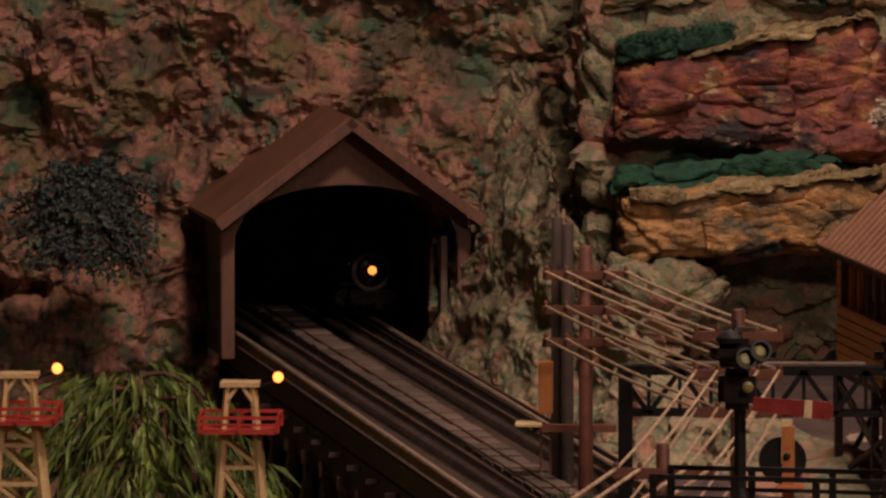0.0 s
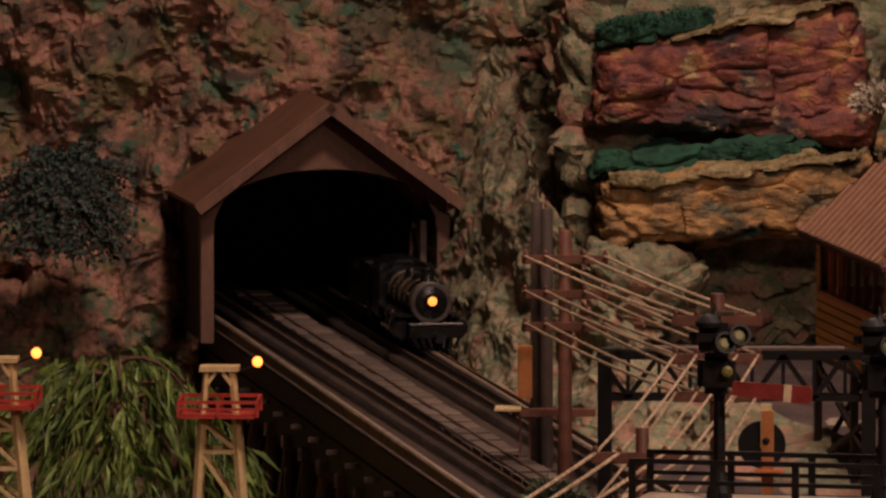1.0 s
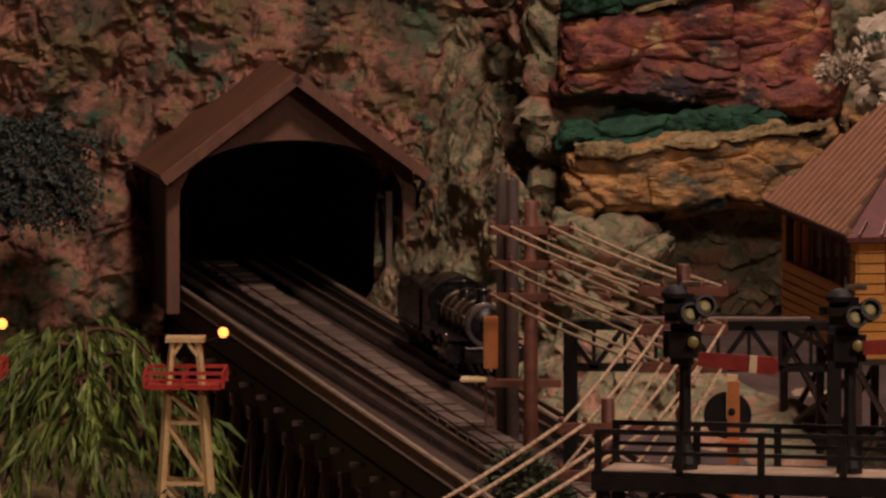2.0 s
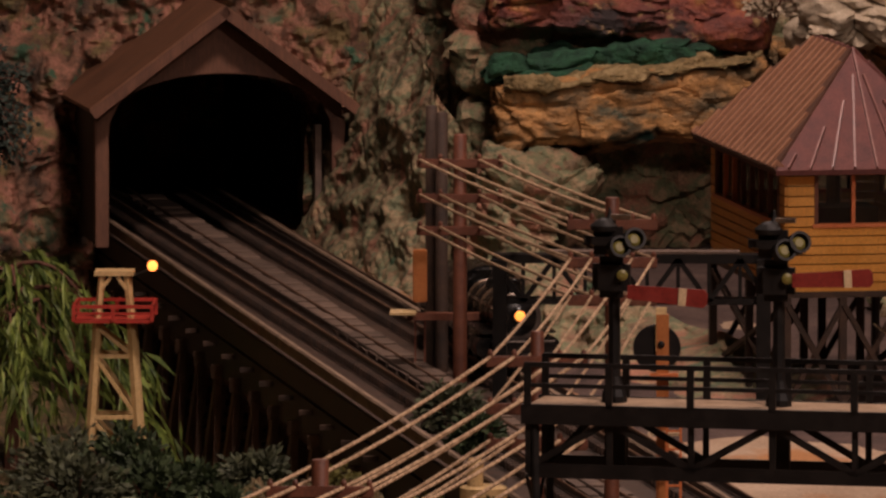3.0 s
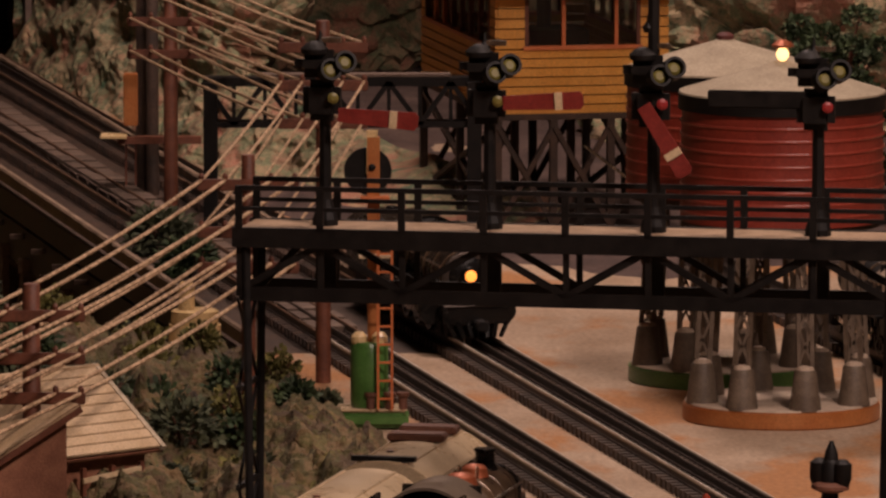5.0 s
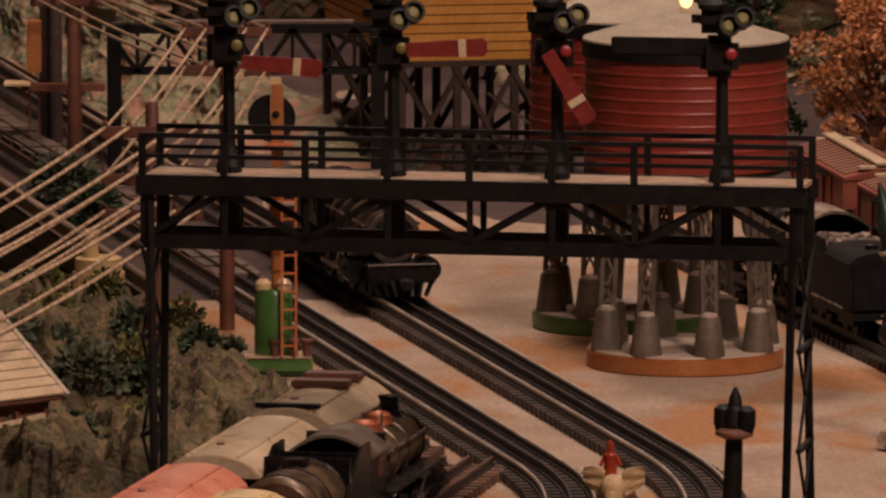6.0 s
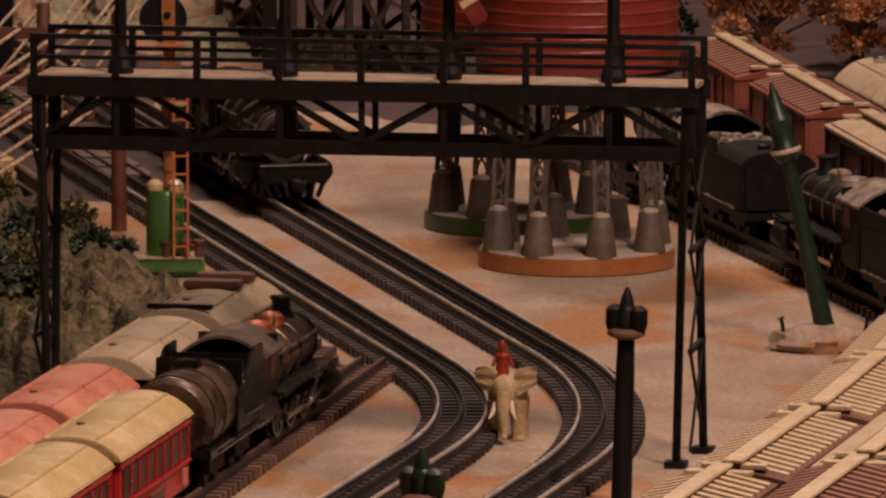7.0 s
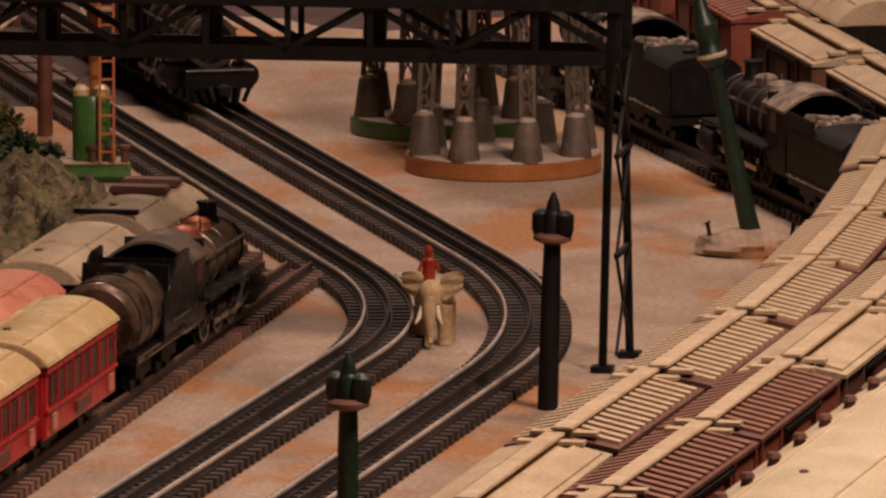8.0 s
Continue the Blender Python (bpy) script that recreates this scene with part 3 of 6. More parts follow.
# brown ground behind the tower, with its shade mixed into the colour
def earth():
    nx, ny, x0, x1, y0, y1 = 110, 90, -0.12, 1.3, 7.4, 9.3
    m = Mesh()
    verts = []
    for j in range(ny + 1):
        for i in range(nx + 1):
            x, y = x0 + (x1 - x0) * i / nx, y0 + (y1 - y0) * j / ny
            k = smooth_step((y - 7.42 - 0.12 * noise.noise(Vector((x * 7, 0, 0)))) / 0.15) * smooth_step((x - deck_x(y) - 0.1) / 0.05)
            verts.append((x, y, -0.004 + k * (0.012 + 0.01 * noise.fractal(Vector((x * 10, y * 6, 8)), 0.9, 2.1, 4))))
    m.add(verts, [(j * (nx + 1) + i, j * (nx + 1) + i + 1, (j + 1) * (nx + 1) + i + 1, (j + 1) * (nx + 1) + i) for j in range(ny) for i in range(nx)])
    solo("ground_earth", m, EARTH_SHADED, "mauve-brown earth under the rocks, darkened for the shade on it", "ground", kind="structure", smooth=True)


# ---- covered portal over the tunnel mouth ----
def portal():
    t = thing("tunnel_portal", "brown wooden gabled portal with an arched opening against the cliff", "tunnel portal", pose(-0.4245, 9.125, 0, 0, 0, 12.07))
    # local: x along the face, y into the hill, z up
    eave, peak, run = 0.1315, 0.227, 0.1285
    arch = [(-0.107 + 0.214 * i / 24, 0.116 + 0.047 * math.sqrt(max(0, 1 - (2 * i / 24 - 1) ** 2))) for i in range(25)]
    face = [(-0.118, 0.118)] + [(-0.107, 0.105)] + arch + [(0.107, 0.105)] + [(0.118, 0.118)] + [(0.118, eave + 0.006), (0, peak - 0.014), (-0.118, eave + 0.006)]
    part("gable", Mesh().prism(face, 0.008), BROWN, t, "arched brown gable board")
    for s in (-1, 1):
        part("post", Mesh().box(s * 0.1143, 0, 0.059, 0.0125, 0.014, 0.122), BROWN, t, bevel=0.001)
        # darker than the posts: the eave's shade is put into the wall's colour
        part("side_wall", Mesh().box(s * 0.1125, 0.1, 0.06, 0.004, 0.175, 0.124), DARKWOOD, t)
        if s > 0:
            part("liner", Mesh().box(s * 0.1, 0.03, 0.06, 0.006, 0.012, 0.1), PLANK, t, "pale weathered inner post")
        slope = math.atan2(peak - eave, run)
        length = math.hypot(run, peak - eave) + 0.004
        m = pose(s * run / 2, 0.09, (peak + eave) / 2, 0, math.degrees(slope) * s, 0)
        part("roof_panel", Mesh().box(0, 0, 0, length, 0.252, 0.0055, m), SHINGLE, t, "grained brown roof board", bevel=0.0015)
        part("bargeboard", Mesh().box(0, -0.1285, -0.003, length, 0.005, 0.0095, m), BROWN, t)
    # lining boxes painted black to stand for the unlit inside of the tunnel
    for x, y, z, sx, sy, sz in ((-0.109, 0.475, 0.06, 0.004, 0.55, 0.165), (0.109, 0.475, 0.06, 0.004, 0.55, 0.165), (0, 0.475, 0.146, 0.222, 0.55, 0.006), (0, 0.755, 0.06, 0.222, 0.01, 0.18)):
        part("tunnel_lining", Mesh().box(x, y, z, sx, sy, sz), MATT_BLACK, t, "tunnel lining coloured black for the darkness inside")


# ---- timber trestle ----
def trestle():
    t = thing("timber_trestle", "dark timber trestle carrying two tracks across the gorge", "trestle", kind="structure")
    y0, y1 = 6.93, 9.6
    half = 0.0775

    mid = deck_x

    part("deck", Mesh().beam((mid(y0), y0, -0.012), (mid(y1), y1, -0.012), 2 * half, 0.02), DARKWOOD, t)
    for s, mat in ((-1, EDGE), (1, EDGE)):
        part("edge_board", Mesh().beam((mid(y0) + s * half, y0, 0.009), (mid(y1) + s * half, y1, 0.009), 0.006, 0.011), mat, t, "pale worn edge board", bevel=0.001)
    for s in (-1, 1):
        part("girder", Mesh().beam((mid(y0) + s * half * 0.9, y0, -0.042), (mid(y1) + s * half * 0.9, y1, -0.042), 0.012, 0.035), DARKWOOD, t)
        part("stringer", Mesh().beam((mid(y0) + s * half * 0.98, y0, -0.028), (mid(y1) + s * half * 0.98, y1, -0.028), 0.008, 0.008), DARKWOOD, t)
    plank = mesh_of("plank", Mesh().box(0, 0, 0, 0.034, 0.042, 0.004), PLANK)
    for i in range(50):
        y = 7.05 + 0.05 * i
        ob = new("plank", plank)
        ob.parent = t
        ob.matrix_basis = pose(mid(y), y, 0.008 + 0.0006 * (i * 7 % 3), 0, 0, 10.9 + (i * 5 % 7 - 3) * 0.25)
    for i in range(20):
        y = 7.1 + 0.108 * i
        x = mid(y)
        b = Mesh()
        foot = -0.24
        for s in (-1, 1):
            b.beam((x + s * 0.07, y, -0.05), (x + s * 0.098, y, foot), 0.005)
            b.beam((x + s * 0.03, y, -0.05), (x + s * 0.035, y, foot), 0.0055)
        b.beam((x - 0.085, y, -0.055), (x + 0.085, y, -0.055), 0.009, 0.012)
        b.beam((x - 0.09, y, -0.15), (x + 0.09, y, -0.15), 0.006)
        b.beam((x - 0.08, y - 0.004, -0.06), (x + 0.09, y - 0.004, -0.15), 0.004)
        b.beam((x + 0.08, y - 0.004, -0.06), (x - 0.09, y - 0.004, -0.15), 0.004)
        part("bent", b, TRESTLE, t)
        br = Mesh().beam((x - 0.078, y, -0.055), (mid(y + 0.054) - 0.09, y + 0.054, -0.2), 0.006).beam((mid(y + 0.108) - 0.078, y + 0.108, -0.055), (mid(y + 0.054) - 0.09, y + 0.054, -0.2), 0.006)
        part("brace", br, TRESTLE, t)
        part("beam_end", Mesh().box(x - 0.086, y, -0.03, 0.012, 0.005, 0.004), DARKWOOD, t)
    part("sill", Mesh().beam((mid(7.0) - 0.1, 7.0, -0.2), (mid(9.2) - 0.1, 9.2, -0.2), 0.014), TRESTLE, t)


# ---- rails and ties ----
RAIL_TOP = [(-0.4, 0), (0.4, 0), (0.5, 0.35), (0.42, 0.72), (0.2, 0.95), (-0.2, 0.95), (-0.42, 0.72), (-0.5, 0.35)]
RAIL_FOOT = [(-0.5, 0), (0.5, 0), (0.5, 1), (-0.5, 1)]


def rail_shape(pts, offset, w, z, h, profile):
    m = Mesh()
    n = len(pts)
    verts = []
    for i, p in enumerate(pts):
        d = (pts[min(i + 1, n - 1)] - pts[max(i - 1, 0)]).normalized()
        s = Vector((-d.y, d.x))
        for a, b in profile:
            q = p + s * (offset + a * w)
            verts.append((q.x, q.y, z + b * h))
    c = len(profile)
    m.add(verts, [(c * i + k, c * i + (k + 1) % c, c * i + c + (k + 1) % c, c * i + c + k) for i in range(n - 1) for k in range(c)] + [tuple(range(c)), tuple(range(c * n - 1, c * n - c - 1, -1))])
    return m


def track(pts, label, tie_mat, outer_mat, middle_mat, tie_len=0.051, limit=300):
    t = thing("railway_track", label, "track", kind="structure")
    for off, mat in ((-0.0152, outer_mat), (0.0152, outer_mat), (0, middle_mat)):
        part("rail_foot", rail_shape(pts, off, 0.0042, 0.0065, 0.0013, RAIL_FOOT), RAIL_DARK, t)
        part("rail_web", rail_shape(pts, off, 0.0022, 0.0078, 0.0028, RAIL_FOOT), RAIL_DARK, t)
        part("rail", rail_shape(pts, off, 0.0021, 0.0106, 0.0022, RAIL_TOP), mat, t, smooth=True)
    tie = mesh_of("tie", Mesh().box(0, 0, 0, tie_len, 0.0068, 0.006), tie_mat)
    rest = Mesh()
    near = sorted(range(len(pts)), key=lambda i: abs(pts[i].y - 5.9))[:limit]
    near = set(near)
    for i, p in enumerate(pts):
        d = (pts[min(i + 1, len(pts) - 1)] - pts[max(i - 1, 0)]).normalized()
        m = pose(p.x, p.y, 0.0035, 0, 0, math.degrees(math.atan2(d.y, d.x)) + 90 + random.uniform(-1, 1))
        if i in near:
            ob = new("tie", tie)
            ob.parent = t
            ob.matrix_basis = m
        else:
            rest.box(0, 0, 0, tie_len, 0.0068, 0.006, m)
    if rest.v:
        tagged(part("ties", rest, tie_mat, t), kind="stuff")
    return t


def straight(x0, y0, x1, y1):
    a, b = Vector((x0, y0)), Vector((x1, y1))
    n = int((b - a).length / 0.014)
    return [a + (b - a) * (i / n) for i in range(n + 1)]


hall()
table()
terrain()
crag()
bank()
earth()
sandstone()
portal()
trestle()
for line, side in ((MAIN_INNER, "inner"), (MAIN_OUTER, "outer")):
    track([p for p in line if p.y < 6.97], side + " three-rail main track on dark ties", TIE, RAIL_GLINT, RAIL_DARK)
    track([p for p in line if p.y > 6.955], side + " three-rail track with dull rails across the trestle", DARKWOOD, RAIL_RUST, RAIL_DARK, limit=0)
SIDE_A = straight(-0.274, 4.3, 0.1205, 6.062)
SIDE_B = straight(-0.333, 4.3, 0.0812, 6.15)
track(SIDE_A, "rusty siding track beside the main line", TIE_BROWN, RAIL_RUST, RAIL_RUST, limit=110)
track(SIDE_B, "rusty siding track beside the other siding", TIE_BROWN, RAIL_RUST, RAIL_RUST, limit=0)


def polyline(points):
    pts = [Vector(p) for p in points]
    out = []
    for a, b in zip(pts, pts[1:]):
        n = max(1, int((b - a).length / 0.014))
        out += [a + (b - a) * (i / n) for i in range(n)]
    return out + [pts[-1]]


# ---- signal bridge ----
def signal_bridge():
    t = thing("signal_bridge", "black metal signal bridge with a railed walkway spanning the tracks", "signal bridge", pose(0.119, 5.74, 0, 0, 0, -11.3))
    half, d, deck = 0.200, 0.026, 0.2262
    part("walkway", Mesh().box(0, 0, deck, 2 * half, 2 * d, 0.003), WALKWAY, t, "dusty tan walkway boards")
    for s in (-1, 1):
        part("edge_beam", Mesh().box(0, s * d, deck - 0.004, 2 * half + 0.008, 0.003, 0.012), BLACK, t)
        part("bottom_chord", Mesh().box(0, s * d * 0.9, deck - 0.0385, 2 * half, 0.003, 0.0085), BLACK, t)
        part("top_rail", Mesh().box(0, s * d, deck + 0.026, 2 * half + 0.004, 0.0025, 0.003), BLACK, t)
        part("mid_rail", Mesh().box(0, s * d, deck + 0.0135, 2 * half + 0.004, 0.002, 0.0025), BLACK, t)
        for k in range(9):
            x = -half + 2 * half * k / 8
            part("rail_post", Mesh().box(x, s * d, deck + 0.013, 0.0042, 0.003, 0.026), BLACK, t)
            part("hanger", Mesh().box(x, s * d * 0.9, deck - 0.024, 0.0036, 0.0025, 0.032), BLACK, t)
        for k in range(8):
            x0, x1 = -half + 2 * half * k / 8, -half + 2 * half * (k + 1) / 8
            z0, z1 = (deck - 0.008, deck - 0.036) if k % 2 else (deck - 0.036, deck - 0.008)
            part("diagonal", Mesh().beam((x0, s * d * 0.9, z0), (x1, s * d * 0.9, z1), 0.003, 0.004), BLACK, t)
    for s in (-1, 1):
        for f in (-1, 1):
            x_top, x_foot = s * (half - 0.004), s * (half - 0.004 + 0.004 * f)
            part("leg", Mesh().beam((x_foot, f * 0.03, 0), (x_top, f * (d - 0.003), deck - 0.006), 0.0045, 0.0042), BLACK, t, bevel=0.0008)
            part("foot", Mesh().box(x_foot, f * 0.03, 0.002, 0.013, 0.012, 0.004), BLACK, t)
        for z0, z1 in ((0.01, 0.07), (0.07, 0.01), (0.07, 0.13), (0.13, 0.07), (0.13, 0.185), (0.185, 0.13)):
            part("lattice_bar", Mesh().beam((s * half, -0.028, z0), (s * half, 0.028, z1), 0.0018), BLACK, t)
        for z in (0.07, 0.13):
            part("cross_bar", Mesh().beam((s * half, -0.029, z), (s * half, 0.029, z), 0.003), BLACK, t)
        if s < 0:
            part("knee_brace", Mesh().beam((s * half, 0, deck - 0.045), (s * half + 0.035, 0, deck - 0.008), 0.004), BLACK, t)
    lens_r = 0.0042
    for k, (x, arm, tall) in enumerate(((-0.152, 1, 0), (-0.051, 2, 0), (0.049, 3, 0.07), (0.149, 0, 0))):
        dk = 0.218
        mast = part("mast", Mesh().tube([(x, 0, dk), (x, 0, dk + 0.098 + tall)], [0.0042, 0.0034], 8), BLACK, t)
        part("mast_base", Mesh().lathe([(0.008, 0), (0.008, 0.004), (0.005, 0.012), (0.004, 0.016)], 10, pose(x, 0, dk + 0.0095)), BLACK, mast)
        part("signal_head", Mesh().box(x - 0.001, -0.004, dk + 0.086, 0.023, 0.013, 0.025), BLACK, mast, bevel=0.0045)
        part("signal_head", Mesh().box(x - 0.003, -0.003, dk + 0.108, 0.03, 0.015, 0.017), BLACK, mast, bevel=0.006)
        part("head_cap", Mesh().lathe([(0.008, 0), (0.0085, 0.003), (0.005, 0.006), (0.002, 0.0075)], 14, pose(x - 0.006, -0.003, dk + 0.114)), BLACK, mast, smooth=True)
        for dx, dy, dz in ((0.013, -0.007, 0.109), (0.005, -0.0115, 0.1045)):
            m = pose(x + dx, dy, dk + dz, 72, 0, 30)
            part("lamp_hood", Mesh().lathe([(0.0068, -0.004), (0.0068, 0.0045), (0.0052, 0.0045), (0.0048, -0.001)], 16, m), BLACK, mast, smooth=True)
            part("lens", Mesh().lathe([(lens_r, 0), (lens_r, 0.001), (0.0026, 0.0022)], 14, m), LENS_YELLOW, mast, "dull yellow glass lens")
        part("lens", Mesh().lathe([(0.0034, 0), (0.0034, 0.0015), (0.0016, 0.0025)], 12, pose(x + 0.007, -0.0112, dk + 0.088, 90, 0, 20)), LENS_RED if arm in (3, 0) else LENS_YELLOW, mast, "glass signal lens")
        if not arm:
            part("arm_bar", Mesh().box(x - 0.036, -0.006, dk + 0.0915, 0.06, 0.004, 0.0105), BLACK, mast, "long black arm", bevel=0.0008)
        part("finial", Mesh().lathe([(0.003, 0), (0.004, 0.003), (0.0015, 0.007), (0.0005, 0.012)], 8, pose(x - 0.003, 0, dk + 0.116 + tall * 0.2)), BLACK, mast)
        part("mast_stub", Mesh().box(x, 0.004, deck - 0.022, 0.0125, 0.006, 0.036), BLACK, mast)
        part("bracket", Mesh().box(x + 0.004, 0, dk + 0.122, 0.012, 0.004, 0.003), STEEL, mast)
        if arm:
            turn = {1: 4, 2: -3, 3: 58}[arm]
            m = pose(x + (-0.004 if arm == 3 else 0.0105), -0.012, dk + (0.078 if arm == 1 else 0.087 if arm == 2 else 0.087), 0, turn, 0)
            blade = part("semaphore_blade", Mesh().prism([(0, -0.0042), (0.047, -0.0055), (0.049, -0.003), (0.049, 0.003), (0.047, 0.0055), (0, 0.0042)], 0.0016, m), BLADE_RED, mast, "red semaphore blade with a pale stripe")
            part("stripe", Mesh().box(0.034, -0.0012, 0, 0.0045, 0.0012, 0.0104, m), ROOFWALK, blade)


# ---- water towers ----
def water_tower(at, base_mat, label, height, lamp, disc=0.0685):
    t = thing("water_tower", label, "water tower", pose(*at))
    part("base", Mesh().lathe([(disc, 0), (disc, 0.012)], 48), base_mat, t, bevel=0.001, smooth=True)
    part("base_top", Mesh().lathe([(disc - 0.0015, 0.0122), (disc - 0.002, 0.0132)], 48), DISC_TOP, t)
    ring = disc * 0.83
    for k in range(8):
        a = 2 * math.pi * (k + 0.32) / 8
        x, y = ring * math.cos(a), ring * math.sin(a)
        pier = part("pier", Mesh().lathe([(0.0112, 0.0125), (0.0108, 0.016), (0.0078, 0.039), (0.0072, 0.0405)], 18, pose(x, y, 0)), GREY_PIER, t, smooth=True)
        part("pier_cap", Mesh().lathe([(0.0062, 0.0405), (0.0055, 0.043)], 12, pose(x, y, 0)), DISC_TOP, pier)
        leg = Mesh()
        for dx in (-0.0045, 0.0045):
            leg.beam((x + dx, y, 0.042), (x * 0.9 + dx, y * 0.9, height), 0.003)
        part("leg", leg, GREY_PIER, t)
        br = Mesh()
        for i in range(4):
            z0, z1 = 0.045 + (height - 0.05) * i / 4, 0.045 + (height - 0.05) * (i + 1) / 4
            br.beam((x - 0.0045, y, z0), (x + 0.0045, y, z1), 0.0018).beam((x + 0.0045, y, z0), (x - 0.0045, y, z1), 0.0018)
        part("lattice", br, GREY_PIER, t)
    r = 0.0705
    part("floor_ring", Mesh().lathe([(r * 0.96, height - 0.004), (r * 0.96, height)], 40), DARKWOOD, t)
    part("tank", Mesh().lathe([(r, height), (r * 0.985, height + 0.08)], 56), TANK_RED, t, "oxide-red tank wrapped in thin bands", smooth=True)
    for i in range(8):
        part("band", Mesh().lathe([(r * 1.0, height + 0.006 + i * 0.0088), (r * 1.004, height + 0.0066 + i * 0.0088), (r * 1.004, height + 0.0074 + i * 0.0088), (r * 1.0, height + 0.008 + i * 0.0088)], 56), BAND_RED, t)
    part("rim", Mesh().lathe([(r * 1.02, height + 0.077), (r * 1.02, height + 0.0875), (r * 0.98, height + 0.0875)], 56), BLACK, t, "black rim under the roof", smooth=True)
    roof = part("roof", Mesh().lathe([(r * 1.015, height + 0.0878), (r * 1.01, height + 0.089), (0.008, height + 0.108), (0.006, height + 0.109)], 56), TANK_ROOF, t, "dusty pale conical roof", smooth=True)
    if lamp:
        part("lamp_bulb", Mesh().ball(0, 0, height + 0.114, 0.0045, 0.0045, 0.005), LAMP_WARM, roof, "lit warm roof lamp")
        part("lamp_cap", Mesh().lathe([(0.007, height + 0.119), (0.008, height + 0.1205), (0.003, height + 0.124)], 12), COPPER, roof)
    else:
        part("hatch", Mesh().lathe([(0.006, height + 0.108), (0.0065, height + 0.112), (0.003, height + 0.114)], 14), PURPLE, roof)


# ---- clapboard signal tower ----
def signal_tower():
    t = thing("signal_tower", "yellow clapboard signal tower with maroon tin roof on stilts", "signal tower", pose(0.136, 7.747, 0, 0, 0, 11))
    w, d, z0, z1 = 0.137, 0.30, 0.110, 0.211
    sill, head = 0.162, 0.205
    # clapboards below the sill, on four sides
    n = 7
    for side in range(4):
        m = pose(0, 0, 0, 0, 0, 90 * side)
        wid, dep = (w, d) if side % 2 == 0 else (d, w)
        for i in range(n):
            z = z0 + (sill - z0) * (i + 0.5) / n
            part("clapboard", Mesh().box(0, -dep / 2, z, wid, 0.004, (sill - z0) / n - 0.0011, m @ pose(0, -dep / 2, z, 5, 0, 0) @ pose(0, dep / 2, -z)), YELLOW, t)
        for s in (-1, 1):
            for i in range(6):
                z = sill + (z1 - sill) * (i + 0.5) / 6
                part("corner_board", Mesh().box(s * (wid / 2 - 0.011), -dep / 2, z, 0.022, 0.004, (z1 - sill) / 6 - 0.0011, m), YELLOW, t)
        span = wid - 0.046
        win = part("window", Mesh().box(0, -dep / 2 - 0.001, sill + 0.001, span + 0.006, 0.007, 0.003, m), ORANGE, t, "brown-framed window with three panes")
        part("window_head", Mesh().box(0, -dep / 2, head + 0.002, span + 0.004, 0.005, 0.008, m), POLE, win)
        cuts = (0, 0.33, 0.8, 1) if side % 2 == 0 else (0, 0.14, 0.28, 0.42, 0.56, 0.7, 0.85, 1)
        for k in range(len(cuts)):
            x = -span / 2 + span * cuts[k]
            part("mullion", Mesh().box(x, -dep / 2 - 0.001, (sill + head) / 2, 0.003, 0.004, head - sill, m), ORANGE if k in (1, 2) else POLE, win)
        pane = part("pane", Mesh().box(0, -dep / 2 + 0.002, (sill + head) / 2, span, 0.0008, head - sill - 0.002, m), GLASS_CLEAR, win)
        pane.visible_shadow = False
    part("floor", Mesh().box(0, 0, z0 - 0.002, w + 0.004, d + 0.004, 0.005), DARKWOOD, t)
    part("bench", Mesh().box(0.01, 0.01, sill - 0.004, 0.05, 0.05, 0.012), GREY_PIER, t)
    part("stove_pipe", Mesh().tube([(0.005, 0.02, sill), (0.005, 0.02, z1)], 0.006), BLACK, t)
    # hipped roof with standing seams
    ox, oy, zr, zp, ridge = w / 2 + 0.013, d / 2 + 0.02, 0.209, 0.296, 0.075
    roof = Mesh()
    roof.add([(-ox, -oy, zr), (ox, -oy, zr), (ox, oy, zr), (-ox, oy, zr), (0, -ridge, zp), (0, ridge, zp), (-ox, -oy, zr - 0.004), (ox, -oy, zr - 0.004), (ox, oy, zr - 0.004), (-ox, oy, zr - 0.004)],
             [(0, 1, 4), (1, 2, 5, 4), (2, 3, 5), (3, 0, 4, 5), (0, 6, 7, 1), (1, 7, 8, 2), (2, 8, 9, 3), (3, 9, 6, 0), (9, 8, 7, 6)])
    rf = part("roof", roof, PURPLE, t, "maroon standing-seam tin roof")
    # left slope: shaded gaps and lit ribs are put into the two browns
    for s, mat in ((-1, SHEET_SHADED), (1, PURPLE)):
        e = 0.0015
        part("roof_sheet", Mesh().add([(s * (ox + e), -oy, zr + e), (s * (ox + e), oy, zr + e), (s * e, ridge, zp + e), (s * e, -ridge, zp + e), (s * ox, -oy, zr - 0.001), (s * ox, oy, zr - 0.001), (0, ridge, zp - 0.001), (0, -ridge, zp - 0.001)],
                                      [(0, 1, 2, 3), (7, 6, 5, 4), (0, 4, 5, 1), (1, 5, 6, 2), (2, 6, 7, 3), (3, 7, 4, 0)]), mat, rf, "ribbed brown roof sheet, darkened for the shade between its ribs" if s < 0 else "")
    for i in range(9):
        f = -0.88 + 1.76 * i / 8
        top = 1 - abs(f)
        part("seam", Mesh().beam((f * ox, -oy, zr + 0.001), (f * ox * (1 - top * 0.985), -oy + (oy - ridge) * top, zr + (zp - zr) * top + 0.001), 0.0016, 0.0036), SEAM, rf)
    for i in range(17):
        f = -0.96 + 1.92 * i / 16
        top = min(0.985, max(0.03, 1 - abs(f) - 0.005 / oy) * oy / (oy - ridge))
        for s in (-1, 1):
            part("seam", Mesh().beam((s * ox, f * oy, zr + 0.001), (s * ox * (1 - top), f * oy, zr + (zp - zr) * top + 0.001), 0.0075, 0.007), RIB_LIT if s < 0 else SEAM, rf)
